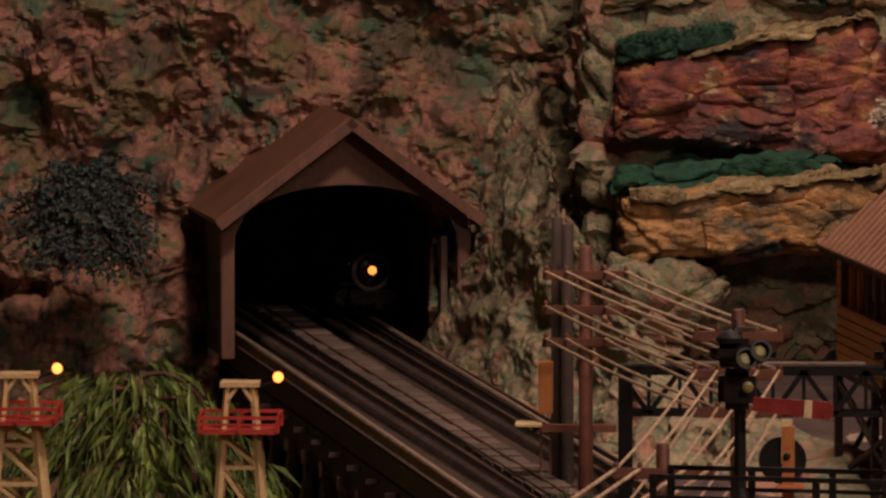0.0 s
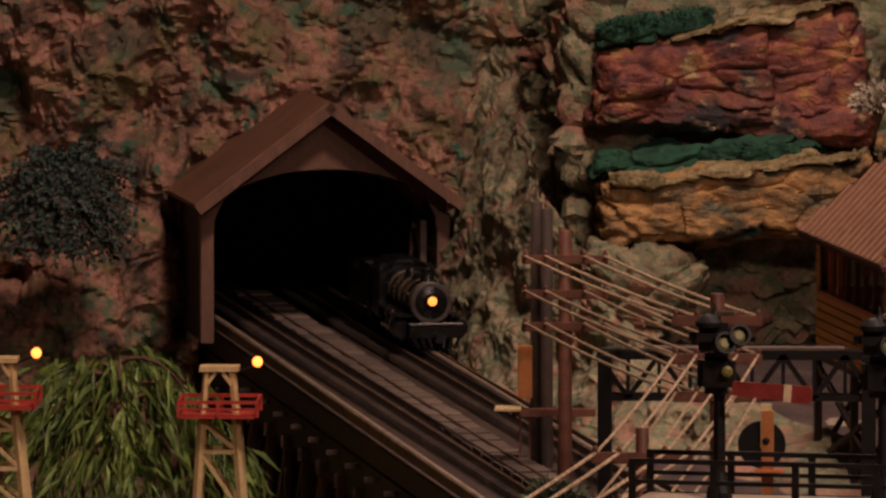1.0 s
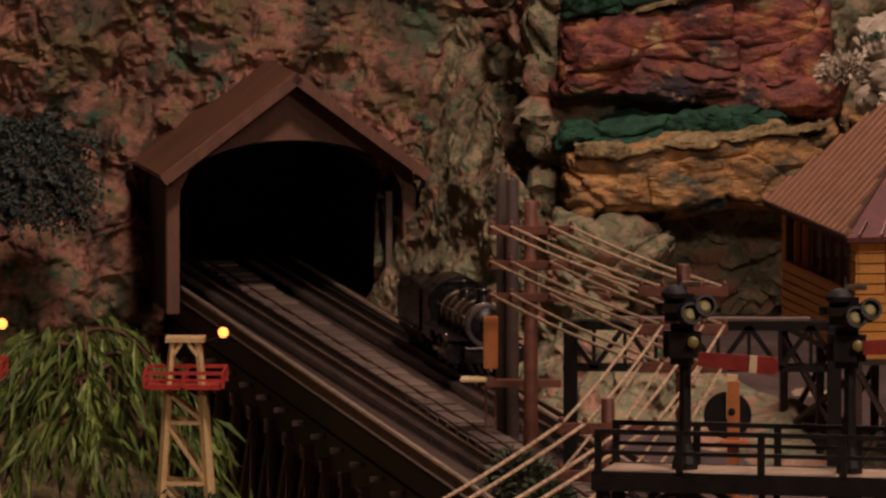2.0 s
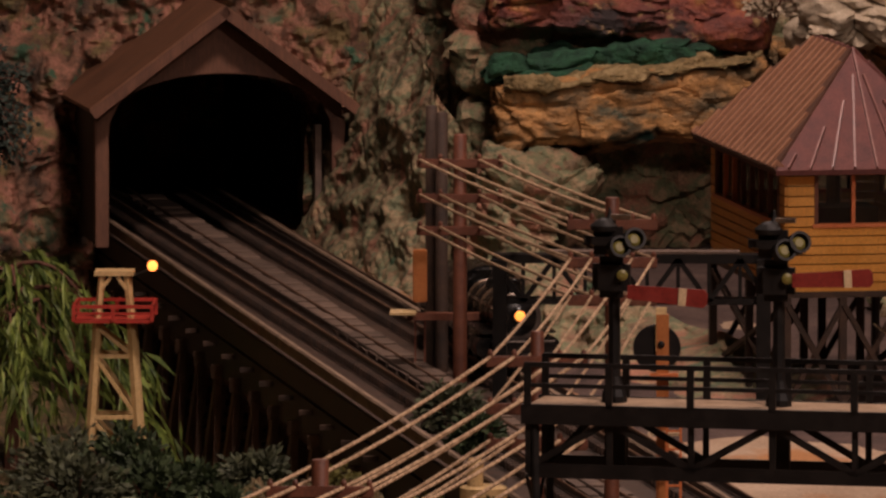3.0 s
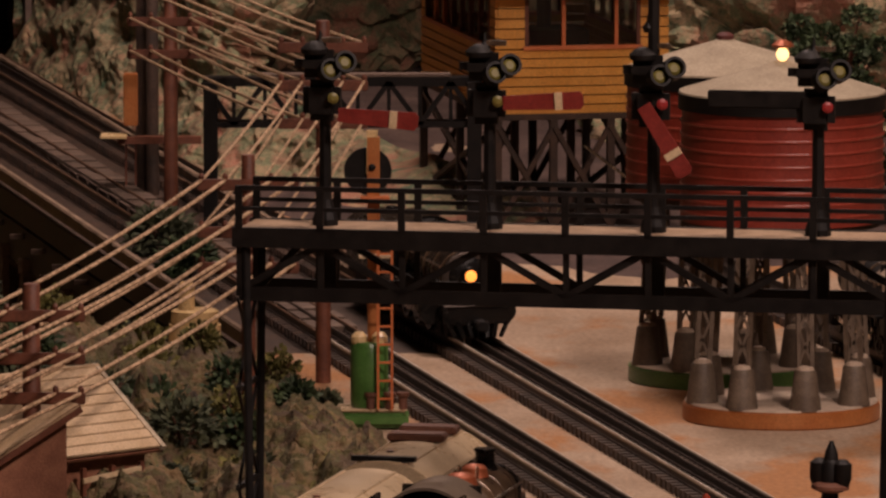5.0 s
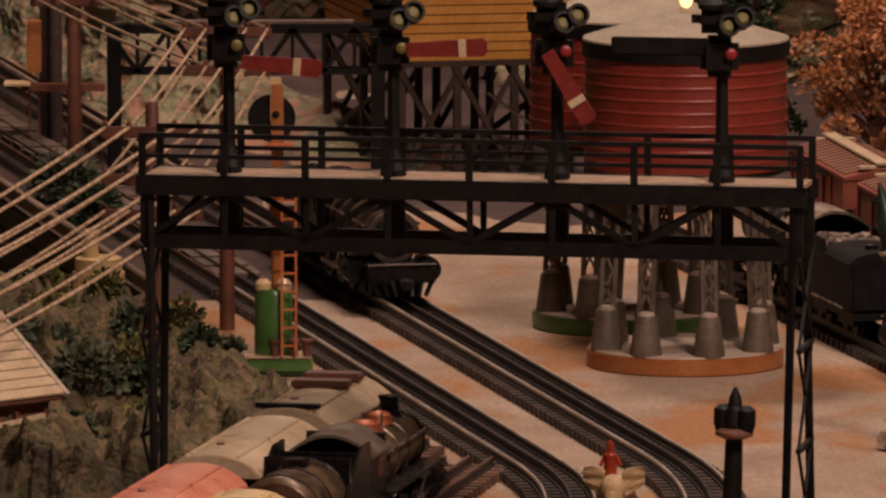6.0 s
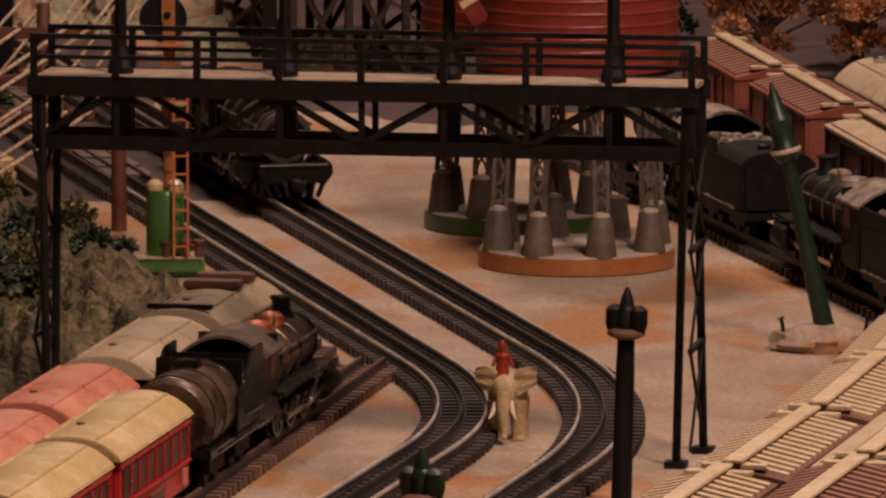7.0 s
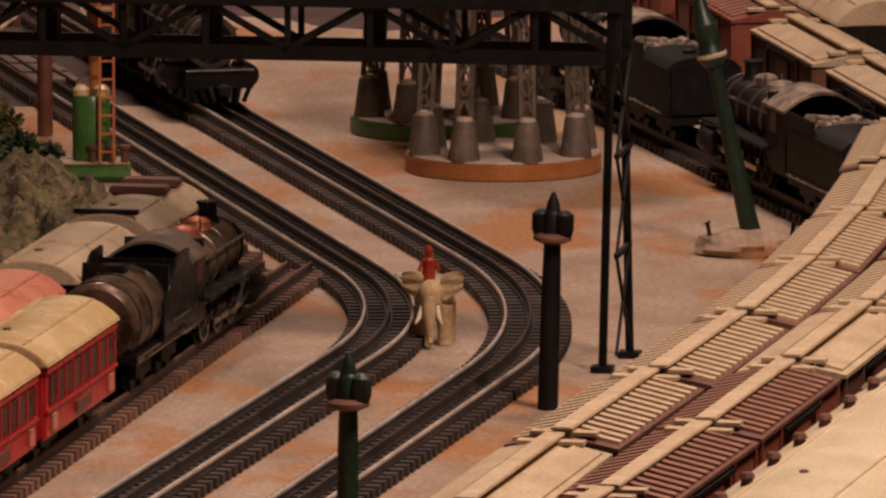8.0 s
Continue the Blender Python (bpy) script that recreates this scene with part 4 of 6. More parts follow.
    # stilts
    for x in (-0.5, -0.17, 0.17, 0.5):
        for y in (-0.5, 0, 0.5):
            part("stilt", Mesh().beam((x * w, y * d, 0), (x * w, y * d, z0 - 0.004), 0.006), DARKWOOD, t)
    for y in (-0.5, 0.5):
        for k in range(3):
            x0, x1 = (-0.5 + k * 0.333) * w, (-0.5 + (k + 1) * 0.333) * w
            part("brace", Mesh().beam((x0, y * d, 0.02), (x1, y * d, z0 - 0.01), 0.004), DARKWOOD, t)
            part("brace", Mesh().beam((x1, y * d - 0.003, 0.02), (x0, y * d - 0.003, z0 - 0.01), 0.004), DARKWOOD, t)
    for s in (-0.5, 0.5):
        part("brace", Mesh().beam((s * w, -d / 2, 0.02), (s * w, d / 2, z0 - 0.01), 0.004), DARKWOOD, t)
        part("brace", Mesh().beam((s * w, d / 2, 0.02), (s * w, -d / 2, z0 - 0.01), 0.004), DARKWOOD, t)
    part("stair_rail", Mesh().beam((0.0, -d / 2 - 0.01, 0.085), (0.05, -d / 2 - 0.05, 0.045), 0.002), STEEL, t, "bright metal stair rail")
    part("stair_rail", Mesh().beam((0.055, -d / 2 - 0.01, 0.08), (0.085, -d / 2 - 0.05, 0.05), 0.002), STEEL, t, "bright metal stair rail")


# ---- far girder bridge of black lattice ----
def lattice_gantry():
    t = thing("lattice_gantry", "black lattice gantry standing behind the telegraph poles", "gantry", pose(0, 7.62, 0, 0, 0, 0))
    x0, x1, zt, zb = -0.137, 0.085, 0.134, 0.1
    part("top_chord", Mesh().box((x0 + x1) / 2, 0, zt, x1 - x0, 0.02, 0.007), BLACK, t)
    part("bottom_chord", Mesh().box((x0 + x1) / 2, 0, zb, x1 - x0, 0.02, 0.005), BLACK, t)
    part("top_plank", Mesh().box((x0 + x1) / 2 + 0.01, 0.0, zt + 0.005, x1 - x0 - 0.07, 0.018, 0.002), PLANK, t)
    for k in range(9):
        a, b = x0 + (x1 - x0) * k / 9, x0 + (x1 - x0) * (k + 1) / 9
        za, zc = (zb, zt) if k % 2 else (zt, zb)
        part("diagonal", Mesh().beam((a, -0.008, za), (b, -0.008, zc), 0.004), BLACK, t)
        part("vertical", Mesh().box(b, -0.008, (zt + zb) / 2, 0.003, 0.003, zt - zb), BLACK, t)
    for x in (x0 + 0.006, x1 - 0.006):
        for y in (-0.014, 0.014):
            part("leg", Mesh().box(x, y, zt / 2, 0.011, 0.008, zt), BLACK, t)


# ---- telegraph poles and strings ----
def pole(at, height, arms, half, label, r=0.005, post=None):
    t = thing("telegraph_pole", label, "telegraph pole", pose(*at), "telegraph poles")
    part("post", Mesh().tube([(0, 0, 0), (0, 0, height - 0.001), (0, 0, height)], [r * 1.1, r, r * 0.85], 12), post or POLE, t, smooth=True)
    for z in arms:
        part("crossarm", Mesh().box(0, -r, z, 2 * half, 0.005, 0.0075), POLE, t, bevel=0.0008)
        for k in (-0.92, -0.45, 0.45, 0.92):
            part("insulator", Mesh().lathe([(0.0016, 0), (0.002, 0.003), (0.001, 0.005)], 8, pose(half * k, -r, z + 0.003)), POLE, t)
    return t


def string(a, b, sag, r, n=14):
    a, b = Vector(a), Vector(b)
    pts = [a + (b - a) * (i / n) + Vector((0, 0, -sag * 4 * (i / n) * (1 - i / n))) for i in range(n + 1)]
    solo("wire", Mesh().tube(pts, r, 6), STRING, "pale twisted string strung as telegraph wire", "wire", group="telegraph wires", smooth=True)


def telegraph():
    A, B, C, E, D, Z = (-0.1865, 8.01, 0.0), (-0.1693, 7.925, 0.0), (-0.037, 6.785, 0), (-0.085, 6.40, 0), (-0.216, 5.99, 0), (-0.46, 5.55, 0)
    pole(A, 0.218, (), 0.036, "reddish-brown telegraph pole with a hanging box", 0.005, DARKWOOD)
    pole((-0.1955, 8.03, 0), 0.222, (), 0.03, "dark telegraph pole behind its twin", 0.005, DARKWOOD)
    pole(B, 0.207, (0.183, 0.154, 0.127), 0.036, "reddish-brown telegraph pole with three crossarms", 0.0055)
    pole(C, 0.259, (0.240, 0.213, 0.186), 0.032, "reddish-brown telegraph pole behind the signal bridge", 0.005)
    pole(E, 0.204, (0.184, 0.152, 0.128), 0.034, "reddish-brown telegraph pole beside the signal bridge", 0.0045)
    pole(D, 0.166, (0.146, 0.119, 0.094), 0.034, "reddish-brown telegraph pole in front of the roofs", 0.0055)
    box = thing("transformer", "tan transformer box and platform on the telegraph pole", "transformer", pose(-0.204, 7.985, 0))
    part("box", Mesh().box(0, 0, 0.083, 0.012, 0.012, 0.044), ORANGE_DISC, box, bevel=0.001)
    part("platform", Mesh().box(0.024, 0, 0.049, 0.07, 0.012, 0.006), POLE, box)
    part("plate", Mesh().box(-0.014, -0.006, 0.053, 0.022, 0.03, 0.002), ROOF_CREAM, box, "pale yellow plate")
    for k in (-0.004, 0.004):
        part("ladder_rail", Mesh().box(k, 0.0, 0.024, 0.0018, 0.002, 0.048), POLE, box)
    for z, zc in ((0.186, 0.243), (0.157, 0.216), (0.13, 0.189)):
        for k in (-0.92, -0.45, 0.45, 0.92):
            string((B[0] + 0.036 * k, B[1] - 0.006, z), (C[0] + 0.032 * k, C[1] - 0.005, zc - 0.0), 0.0025, 0.0012)
    for z, zc in ((0.187, 0.216), (0.155, 0.189)):
        for k in (-0.92, -0.45, 0.45, 0.92):
            string((C[0] + 0.032 * k, C[1] - 0.005, zc), (E[0] + 0.034 * k, E[1] - 0.005, z), 0.003, 0.0011)
    for z, zd in ((0.187, 0.149), (0.155, 0.122), (0.131, 0.097)):
        for k in (-0.92, -0.45, 0.45, 0.92):
            string((E[0] + 0.034 * k, E[1] - 0.005, z), (D[0] + 0.034 * k, D[1] - 0.006, zd), 0.004, 0.0013)
            string((D[0] + 0.034 * k, D[1] - 0.006, zd), (Z[0] + 0.034 * k, Z[1], zd - 0.055), 0.004, 0.0013)
    pole((Z[0], Z[1], terrain_height(Z[0], Z[1]) - 0.01), 0.12, (0.094, 0.067, 0.042), 0.034, "reddish-brown telegraph pole beyond the roofs", 0.0055)


# ---- floodlight towers ----
def flood_tower(at, top_z):
    ground = terrain_height(at[0], at[1]) - 0.008
    h = top_z - ground
    t = thing("floodlight_tower", "cream trestle tower with a red railed platform and an orange lamp", "floodlight tower", pose(at[0], at[1], ground), "floodlight towers")
    zp = h - 0.042
    for sx in (-1, 1):
        for sy in (-1, 1):
            part("leg", Mesh().beam((sx * 0.028, sy * 0.026, 0), (sx * 0.0145, sy * 0.014, zp), 0.0055), TAN_TOWER, t)
            part("upper_leg", Mesh().beam((sx * 0.0145, sy * 0.012, zp), (sx * 0.011, sy * 0.01, h - 0.004), 0.004), TAN_TOWER, t)
    for k in range(4):
        za, zb = zp * (0.25 * k + 0.1), zp * min(0.97, 0.25 * (k + 1) + 0.1)
        wa, wb = 0.028 - 0.0135 * za / zp, 0.028 - 0.0135 * zb / zp
        for s in (-1, 1):
            part("cross_bar", Mesh().beam((-wa, s * wa * 0.93, za), (wa, s * wa * 0.93, za), 0.0035), TAN_TOWER, t)
            part("diagonal", Mesh().beam((-wb, s * wb * 0.93, zb), (wa, s * wa * 0.93, za), 0.003), TAN_TOWER, t)
            part("cross_bar", Mesh().beam((s * wa, -wa * 0.93, za), (s * wa, wa * 0.93, za), 0.003), TAN_TOWER, t)
    plat = part("platform", Mesh().box(0, 0, zp, 0.066, 0.06, 0.003), RED_PLAT, t, "red railed platform")
    for s in (-1, 1):
        part("rail", Mesh().box(0, s * 0.031, zp + 0.013, 0.07, 0.002, 0.003), RED_PLAT, plat)
        part("rail", Mesh().box(0, s * 0.031, zp + 0.007, 0.068, 0.0015, 0.002), RED_PLAT, plat)
        part("rail", Mesh().box(s * 0.034, 0, zp + 0.013, 0.002, 0.062, 0.003), RED_PLAT, plat)
        for k in (-1, 0, 1):
            part("rail_post", Mesh().box(k * 0.034, s * 0.031, zp + 0.007, 0.003, 0.0025, 0.014), RED_PLAT, plat)
    part("cap", Mesh().box(0, 0, h - 0.002, 0.034, 0.028, 0.004), TAN_TOWER, t)
    for s in (-1, 1):
        part("knee", Mesh().beam((s * 0.011, -0.011, h - 0.016), (s * 0.003, -0.011, h - 0.005), 0.003), TAN_TOWER, t)
    part("lamp_arm", Mesh().beam((0.012, 0, h - 0.006), (0.032, 0, h + 0.001), 0.002), BLACK, t)
    part("bulb", Mesh().ball(0.033, -0.004, h + 0.004, 0.0046, 0.0046, 0.0048), LAMP_ORANGE, t, "glowing orange bulb")


# ---- plants ----
def blade_clump(m, centre, radius, count, length, width, seed, droop=0.0, flat=0.8):
    rnd = random.Random(seed)
    for _ in range(count):
        a, b = rnd.uniform(0, 2 * math.pi), math.asin(rnd.uniform(-0.5, 1))
        d = Vector((math.cos(a) * math.cos(b), math.sin(a) * math.cos(b), math.sin(b) * flat))
        lump = 0.72 + 0.38 * noise.noise(d * 2.1 + Vector((seed, 0, 0)))
        p = Vector(centre) + d * radius * lump * rnd.uniform(0.55, 1.05)
        g = (d + Vector((rnd.uniform(-0.7, 0.7), rnd.uniform(-0.7, 0.7), rnd.uniform(-0.5, 0.5) - droop))).normalized()
        s = g.cross(Vector((rnd.uniform(-1, 1), rnd.uniform(-1, 1), rnd.uniform(-1, 1)))).normalized() * width * rnd.uniform(0.6, 1.3)
        ln = length * rnd.uniform(0.6, 1.3)
        q = p + g * ln * 0.55 + Vector((0, 0, -droop * ln * 0.15))
        e = p + g * ln + Vector((0, 0, -droop * ln * 0.5))
        m.add([p, q + s, e, q - s], [(0, 1, 2), (0, 2, 3)])


def shrub(x, y, z, r, mat, label, seed, count=500, length=0.014, width=0.0016, category="bush"):
    t = thing("bush", label, category, pose(x, y, z))
    stems = Mesh()
    rnd = random.Random(seed)
    for _ in range(7):
        a = rnd.uniform(0, 6.28)
        stems.tube([(0, 0, -0.01), (math.cos(a) * r * 0.3, math.sin(a) * r * 0.3, r * 0.4), (math.cos(a) * r * 0.6, math.sin(a) * r * 0.6, r * 0.75)], [0.002, 0.0014, 0.0006], 5)
    tagged(part("branch", stems, BARK, t), kind="stuff")
    m = Mesh()
    blade_clump(m, (0, 0, r * 0.45), r, count, length, width, seed)
    blade_clump(m, (0, 0, r * 0.35), r * 0.65, count // 2, length, width, seed + 50)
    tagged(part("leaves", m, mat, t), kind="stuff")
    return t


def feathery_bush(x, y, z, rx, rz, mat, label, seed, sprigs=520):
    """Drooping sprigs set with short needles, hanging out of the cliff."""
    t = thing("bush", label, "bush", pose(x, y, z))
    rnd = random.Random(seed)
    stems, leaves = Mesh(), Mesh()
    for _ in range(sprigs):
        a, b = rnd.uniform(math.pi, 2 * math.pi), rnd.uniform(-0.7, 1.3)
        d = Vector((math.cos(a) * math.cos(b), math.sin(a) * math.cos(b) * 0.55, math.sin(b)))
        lump = 0.75 + 0.35 * noise.noise(d * 2.4 + Vector((seed, 0, 0)))
        base = Vector((d.x * rx, d.y * rx, d.z * rz)) * lump * rnd.uniform(0.35, 0.85)
        ln = rnd.uniform(0.022, 0.04)
        side = Vector((rnd.uniform(-0.5, 0.5), rnd.uniform(-0.3, 0.1), 0))
        pts = [base + (d * 0.8 + side) * ln * k / 5 + Vector((0, 0, -0.45 * ln * (k / 5) ** 2)) for k in range(6)]
        stems.tube(pts, [0.0009, 0.0009, 0.0008, 0.0007, 0.0006, 0.0004], 4, caps=False)
        for k in range(1, 6):
            for _ in range(5):
                g = (pts[k] - pts[k - 1]).normalized() * 0.7 + Vector((rnd.uniform(-1, 1), rnd.uniform(-1, 1), rnd.uniform(-1, 1)))
                g = g.normalized() * rnd.uniform(0.004, 0.008)
                w = g.cross(Vector((rnd.uniform(-1, 1), 1, rnd.uniform(-1, 1)))).normalized() * 0.0015
                leaves.add([pts[k], pts[k] + g * 0.5 + w, pts[k] + g, pts[k] + g * 0.5 - w], [(0, 1, 2), (0, 2, 3)])
    tagged(part("branch", stems, BARK, t), kind="stuff")
    tagged(part("leaves", leaves, mat, t), kind="stuff")


def willow():
    x, y = -0.585, 8.52
    g = terrain_height(x, y) - 0.01
    top = 0.045 - g
    t = thing("willow_tree", "yellow-green drooping willow with a reddish bent trunk", "tree", pose(x, y, g))
    part("trunk", Mesh().tube([(0, 0, 0), (0.006, 0, top * 0.45), (-0.004, 0, top * 0.72), (-0.012, 0, top * 0.9), (-0.024, 0, top * 0.96)], [0.007, 0.0055, 0.004, 0.003, 0.0012], 8), BARK, t, smooth=True)
    rnd = random.Random(5)
    leaves = Mesh()
    limbs = []
    for k in range(30):
        a = 2 * math.pi * k / 30 + rnd.uniform(-0.2, 0.2)
        z0 = top * rnd.uniform(0.5, 0.95)
        reach = rnd.uniform(0.05, 0.135) * (1.2 if math.cos(a) > 0.2 else 0.95)
        drop = rnd.uniform(0.05, 0.15)
        pts = []
        for i in range(9):
            s = i / 8
            pts.append(Vector((math.cos(a) * reach * s, math.sin(a) * reach * s * 0.7, z0 + 0.025 * math.sin(s * 2.2) * 1.2 - drop * s * s)))
        limbs.append(pts)
        for i in range(2, 9):
            for _ in range(6):
                p = pts[i] + Vector((rnd.uniform(-0.012, 0.012), rnd.uniform(-0.012, 0.012), rnd.uniform(-0.01, 0.01)))
                d = Vector((math.cos(a) * 0.5 + rnd.uniform(-0.6, 0.6), math.sin(a) * 0.5 + rnd.uniform(-0.6, 0.6), rnd.uniform(-1.5, -0.1))).normalized()
                ln = rnd.uniform(0.016, 0.04)
                s = d.cross(Vector((rnd.uniform(-1, 1), rnd.uniform(-1, 1), 0.2))).normalized() * rnd.uniform(0.0014, 0.0032)
                leaves.add([p, p + d * ln * 0.45 + s, p + d * ln + Vector((0, 0, -ln * 0.25)), p + d * ln * 0.45 - s], [(0, 1, 2), (0, 2, 3)])
    for pts in limbs[::2]:
        part("limb", Mesh().tube([(0.002, 0, pts[0].z)] + pts[1:6], [0.003, 0.0026, 0.002, 0.0016, 0.0012, 0.0008], 6), BARK, t)
    tagged(part("leaves", leaves, LEAF, t), kind="stuff")


def autumn_tree(x, y, h, r, seed, mat=None, label="rust-orange autumn tree with a ragged crown"):
    t = thing("tree", label, "tree", pose(x, y, 0), "autumn trees")
    part("trunk", Mesh().tube([(0, 0, 0), (0.004, 0, h * 0.35), (-0.003, 0.002, h * 0.7)], [0.006, 0.0045, 0.002], 8), BARK, t)
    rnd = random.Random(seed)
    m = Mesh()
    for k in range(40):
        a, s = rnd.uniform(0, 6.28), rnd.uniform(0.15, 1.0)
        c = (math.cos(a) * r * s, math.sin(a) * r * s, h * rnd.uniform(0.12, 0.98))
        part("limb", Mesh().tube([(0, 0, c[2] * 0.6), c], [0.002, 0.0008], 5), BARK, t)
        blade_clump(m, c, r * rnd.uniform(0.2, 0.36), 260, 0.0045, 0.0019, seed * 20 + k)
    tagged(part("leaves", m, mat or LEAF_RUST, t), kind="stuff")


# ---- the green signal with a ladder ----
def ladder_signal():
    t = thing("target_signal", "target signal with orange ladder on a green tank base", "signal", pose(-0.002, 6.545, 0))
    part("base", Mesh().box(0, 0, 0.007, 0.05, 0.034, 0.011), GREEN, t, bevel=0.003)
    part("base_rim", Mesh().box(0, 0, 0.0135, 0.048, 0.032, 0.002), ROOF_GREY, t, bevel=0.001)
    part("tank", Mesh().lathe([(0.0125, 0.0145), (0.013, 0.017), (0.013, 0.056), (0.011, 0.0595)], 20, pose(-0.002, 0, 0)), GREEN, t, "green enamelled cylinder", smooth=True)
    for k in (-0.009, 0.005):
        part("knob", Mesh().lathe([(0.0045, 0), (0.0055, 0.002), (0.0055, 0.006), (0.003, 0.009)], 12, pose(k, -0.002, 0.0575)), ROOF_CREAM, t)
    for k in (-0.001, 0.012, 0.021):
        part("screw", Mesh().lathe([(0.003, 0.0145), (0.003, 0.022), (0.0045, 0.024), (0.0045, 0.026)], 10, pose(k, -0.013, 0)), BOX_BROWN, t)
    part("post", Mesh().box(0.001, 0.002, 0.128, 0.0085, 0.007, 0.145), ORANGE_DISC, t, "tan and orange square post")
    part("upper_post", Mesh().box(0.0, 0.002, 0.19, 0.0075, 0.006, 0.03), ROOF_CREAM, t)
    lad = part("ladder", Mesh().box(0.004, -0.017, 0.0755, 0.0016, 0.0014, 0.122), ORANGE, t, "orange ladder")
    part("ladder_rail", Mesh().box(0.0135, -0.017, 0.0755, 0.0016, 0.0014, 0.122), ORANGE, lad)
    for i in range(10):
        part("rung", Mesh().box(0.0088, -0.017, 0.022 + i * 0.0125, 0.0095, 0.0012, 0.0014), ORANGE, lad)
    part("platform", Mesh().box(0.002, -0.006, 0.1195, 0.022, 0.02, 0.0016), ROOF_GREY, t, "pale platform")
    part("bracket", Mesh().box(0.002, -0.004, 0.158, 0.02, 0.014, 0.004), ORANGE, t)
    part("target", Mesh().lathe([(0.016, 0), (0.0165, 0.001), (0.016, 0.002)], 28, pose(-0.003, 0.004, 0.177, 90, 0, 0)), BLACK, t, "round black target disc")
    part("lens", Mesh().lathe([(0.0025, 0), (0.0025, 0.001), (0.001, 0.002)], 12, pose(0, -0.002, 0.18, 90, 0, 0)), BLACK, t)


# ---- elephant with a small red rider figurine ----
def elephant():
    t = thing("elephant", "grey-brown toy elephant with ivory tusks and a white blanket", "elephant", pose(0.203, 5.78, 0, 0, 0, -8))
    b = Mesh()
    b.ball(0, 0.017, 0.0255, 0.0125, 0.0195, 0.012, 18, 12)
    part("body", b, ELEPHANT, t, smooth=True)
    h = Mesh().ball(0, -0.004, 0.0325, 0.0082, 0.0085, 0.0092, 16, 10)
    h.ball(0, -0.0075, 0.0285, 0.0066, 0.006, 0.0075, 14, 8)
    part("head", h, ELEPHANT, t, "domed head with a bulging brow", smooth=True)
    for sx in (-1, 1):
        for y in (0.006, 0.028):
            part("leg", Mesh().tube([(sx * 0.0066, y, 0.024), (sx * 0.0072, y, 0.012), (sx * 0.0072, y, 0.004), (sx * 0.0073, y - 0.0006, 0)], [0.0056, 0.0046, 0.0042, 0.0048], 12), ELEPHANT, t, smooth=True)
        ear = Mesh()
        rows = 7
        for i in range(rows + 1):
            for j in range(rows + 1):
                u, v = i / rows, j / rows * 2 - 1
                tall = 0.0092 * math.sqrt(max(0.0, 1 - (1.25 * u - 0.45) ** 2)) * (1.0 if v > 0 else 1.1 - 0.35 * u)
                p = (sx * (0.005 + 0.0138 * u), -0.001 + 0.004 * u * u + 0.0008 * math.sin(v * 7 + u * 3), 0.0362 + v * tall * 0.88 + 0.003 * u)
                ear.v += [p, (p[0], p[1] + 0.001, p[2])]
        q = lambda i, j, k: (i * (rows + 1) + j) * 2 + k
        for i in range(rows):
            for j in range(rows):
                ear.f += [(q(i, j, 0), q(i + 1, j, 0), q(i + 1, j + 1, 0), q(i, j + 1, 0)), (q(i, j + 1, 1), q(i + 1, j + 1, 1), q(i + 1, j, 1), q(i, j, 1))]
            ear.f += [(q(i, 0, 0), q(i, 0, 1), q(i + 1, 0, 1), q(i + 1, 0, 0)), (q(i, rows, 1), q(i, rows, 0), q(i + 1, rows, 0), q(i + 1, rows, 1)), (q(rows, i, 0), q(rows, i, 1), q(rows, i + 1, 1), q(rows, i + 1, 0)), (q(0, i, 1), q(0, i, 0), q(0, i + 1, 0), q(0, i + 1, 1))]
        part("ear", ear, ELEPHANT, t, "wide spread ear", smooth=True)
        part("tusk", Mesh().tube([(sx * 0.0046, -0.011, 0.0262), (sx * 0.0062, -0.0155, 0.0195), (sx * 0.0082, -0.0185, 0.0165)], [0.0016, 0.0014, 0.0005], 8), IVORY, t, "ivory tusk", smooth=True)
    part("trunk", Mesh().tube([(0, -0.0105, 0.0305), (0, -0.0145, 0.0235), (0, -0.015, 0.014), (0.0005, -0.0145, 0.007), (0.001, -0.017, 0.004)], [0.0052, 0.0042, 0.003, 0.0021, 0.0017], 12), ELEPHANT, t, smooth=True)
    part("tail", Mesh().tube([(0, 0.034, 0.03), (0, 0.037, 0.02)], [0.001, 0.0006], 6), ELEPHANT, t)
    part("blanket", Mesh().ball(0, 0.015, 0.031, 0.0098, 0.011, 0.0075, 14, 8), BLANKET, t, "white blanket", smooth=True)
    r = Mesh().lathe([(0.0038, 0), (0.0042, 0.006), (0.0036, 0.011), (0.0044, 0.0145), (0.0022, 0.0165), (0.0026, 0.019), (0.0024, 0.0215), (0.0008, 0.0235)], 12)
    r.tube([(-0.004, 0, 0.013), (-0.006, -0.002, 0.008)], 0.0012, 6).tube([(0.004, 0, 0.013), (0.006, -0.002, 0.008)], 0.0012, 6)
    solo("figurine", r, RIDER_RED, "small plain red figurine seated on the elephant", "figurine", pose(0.2015, 5.79, 0.0372), smooth=True)


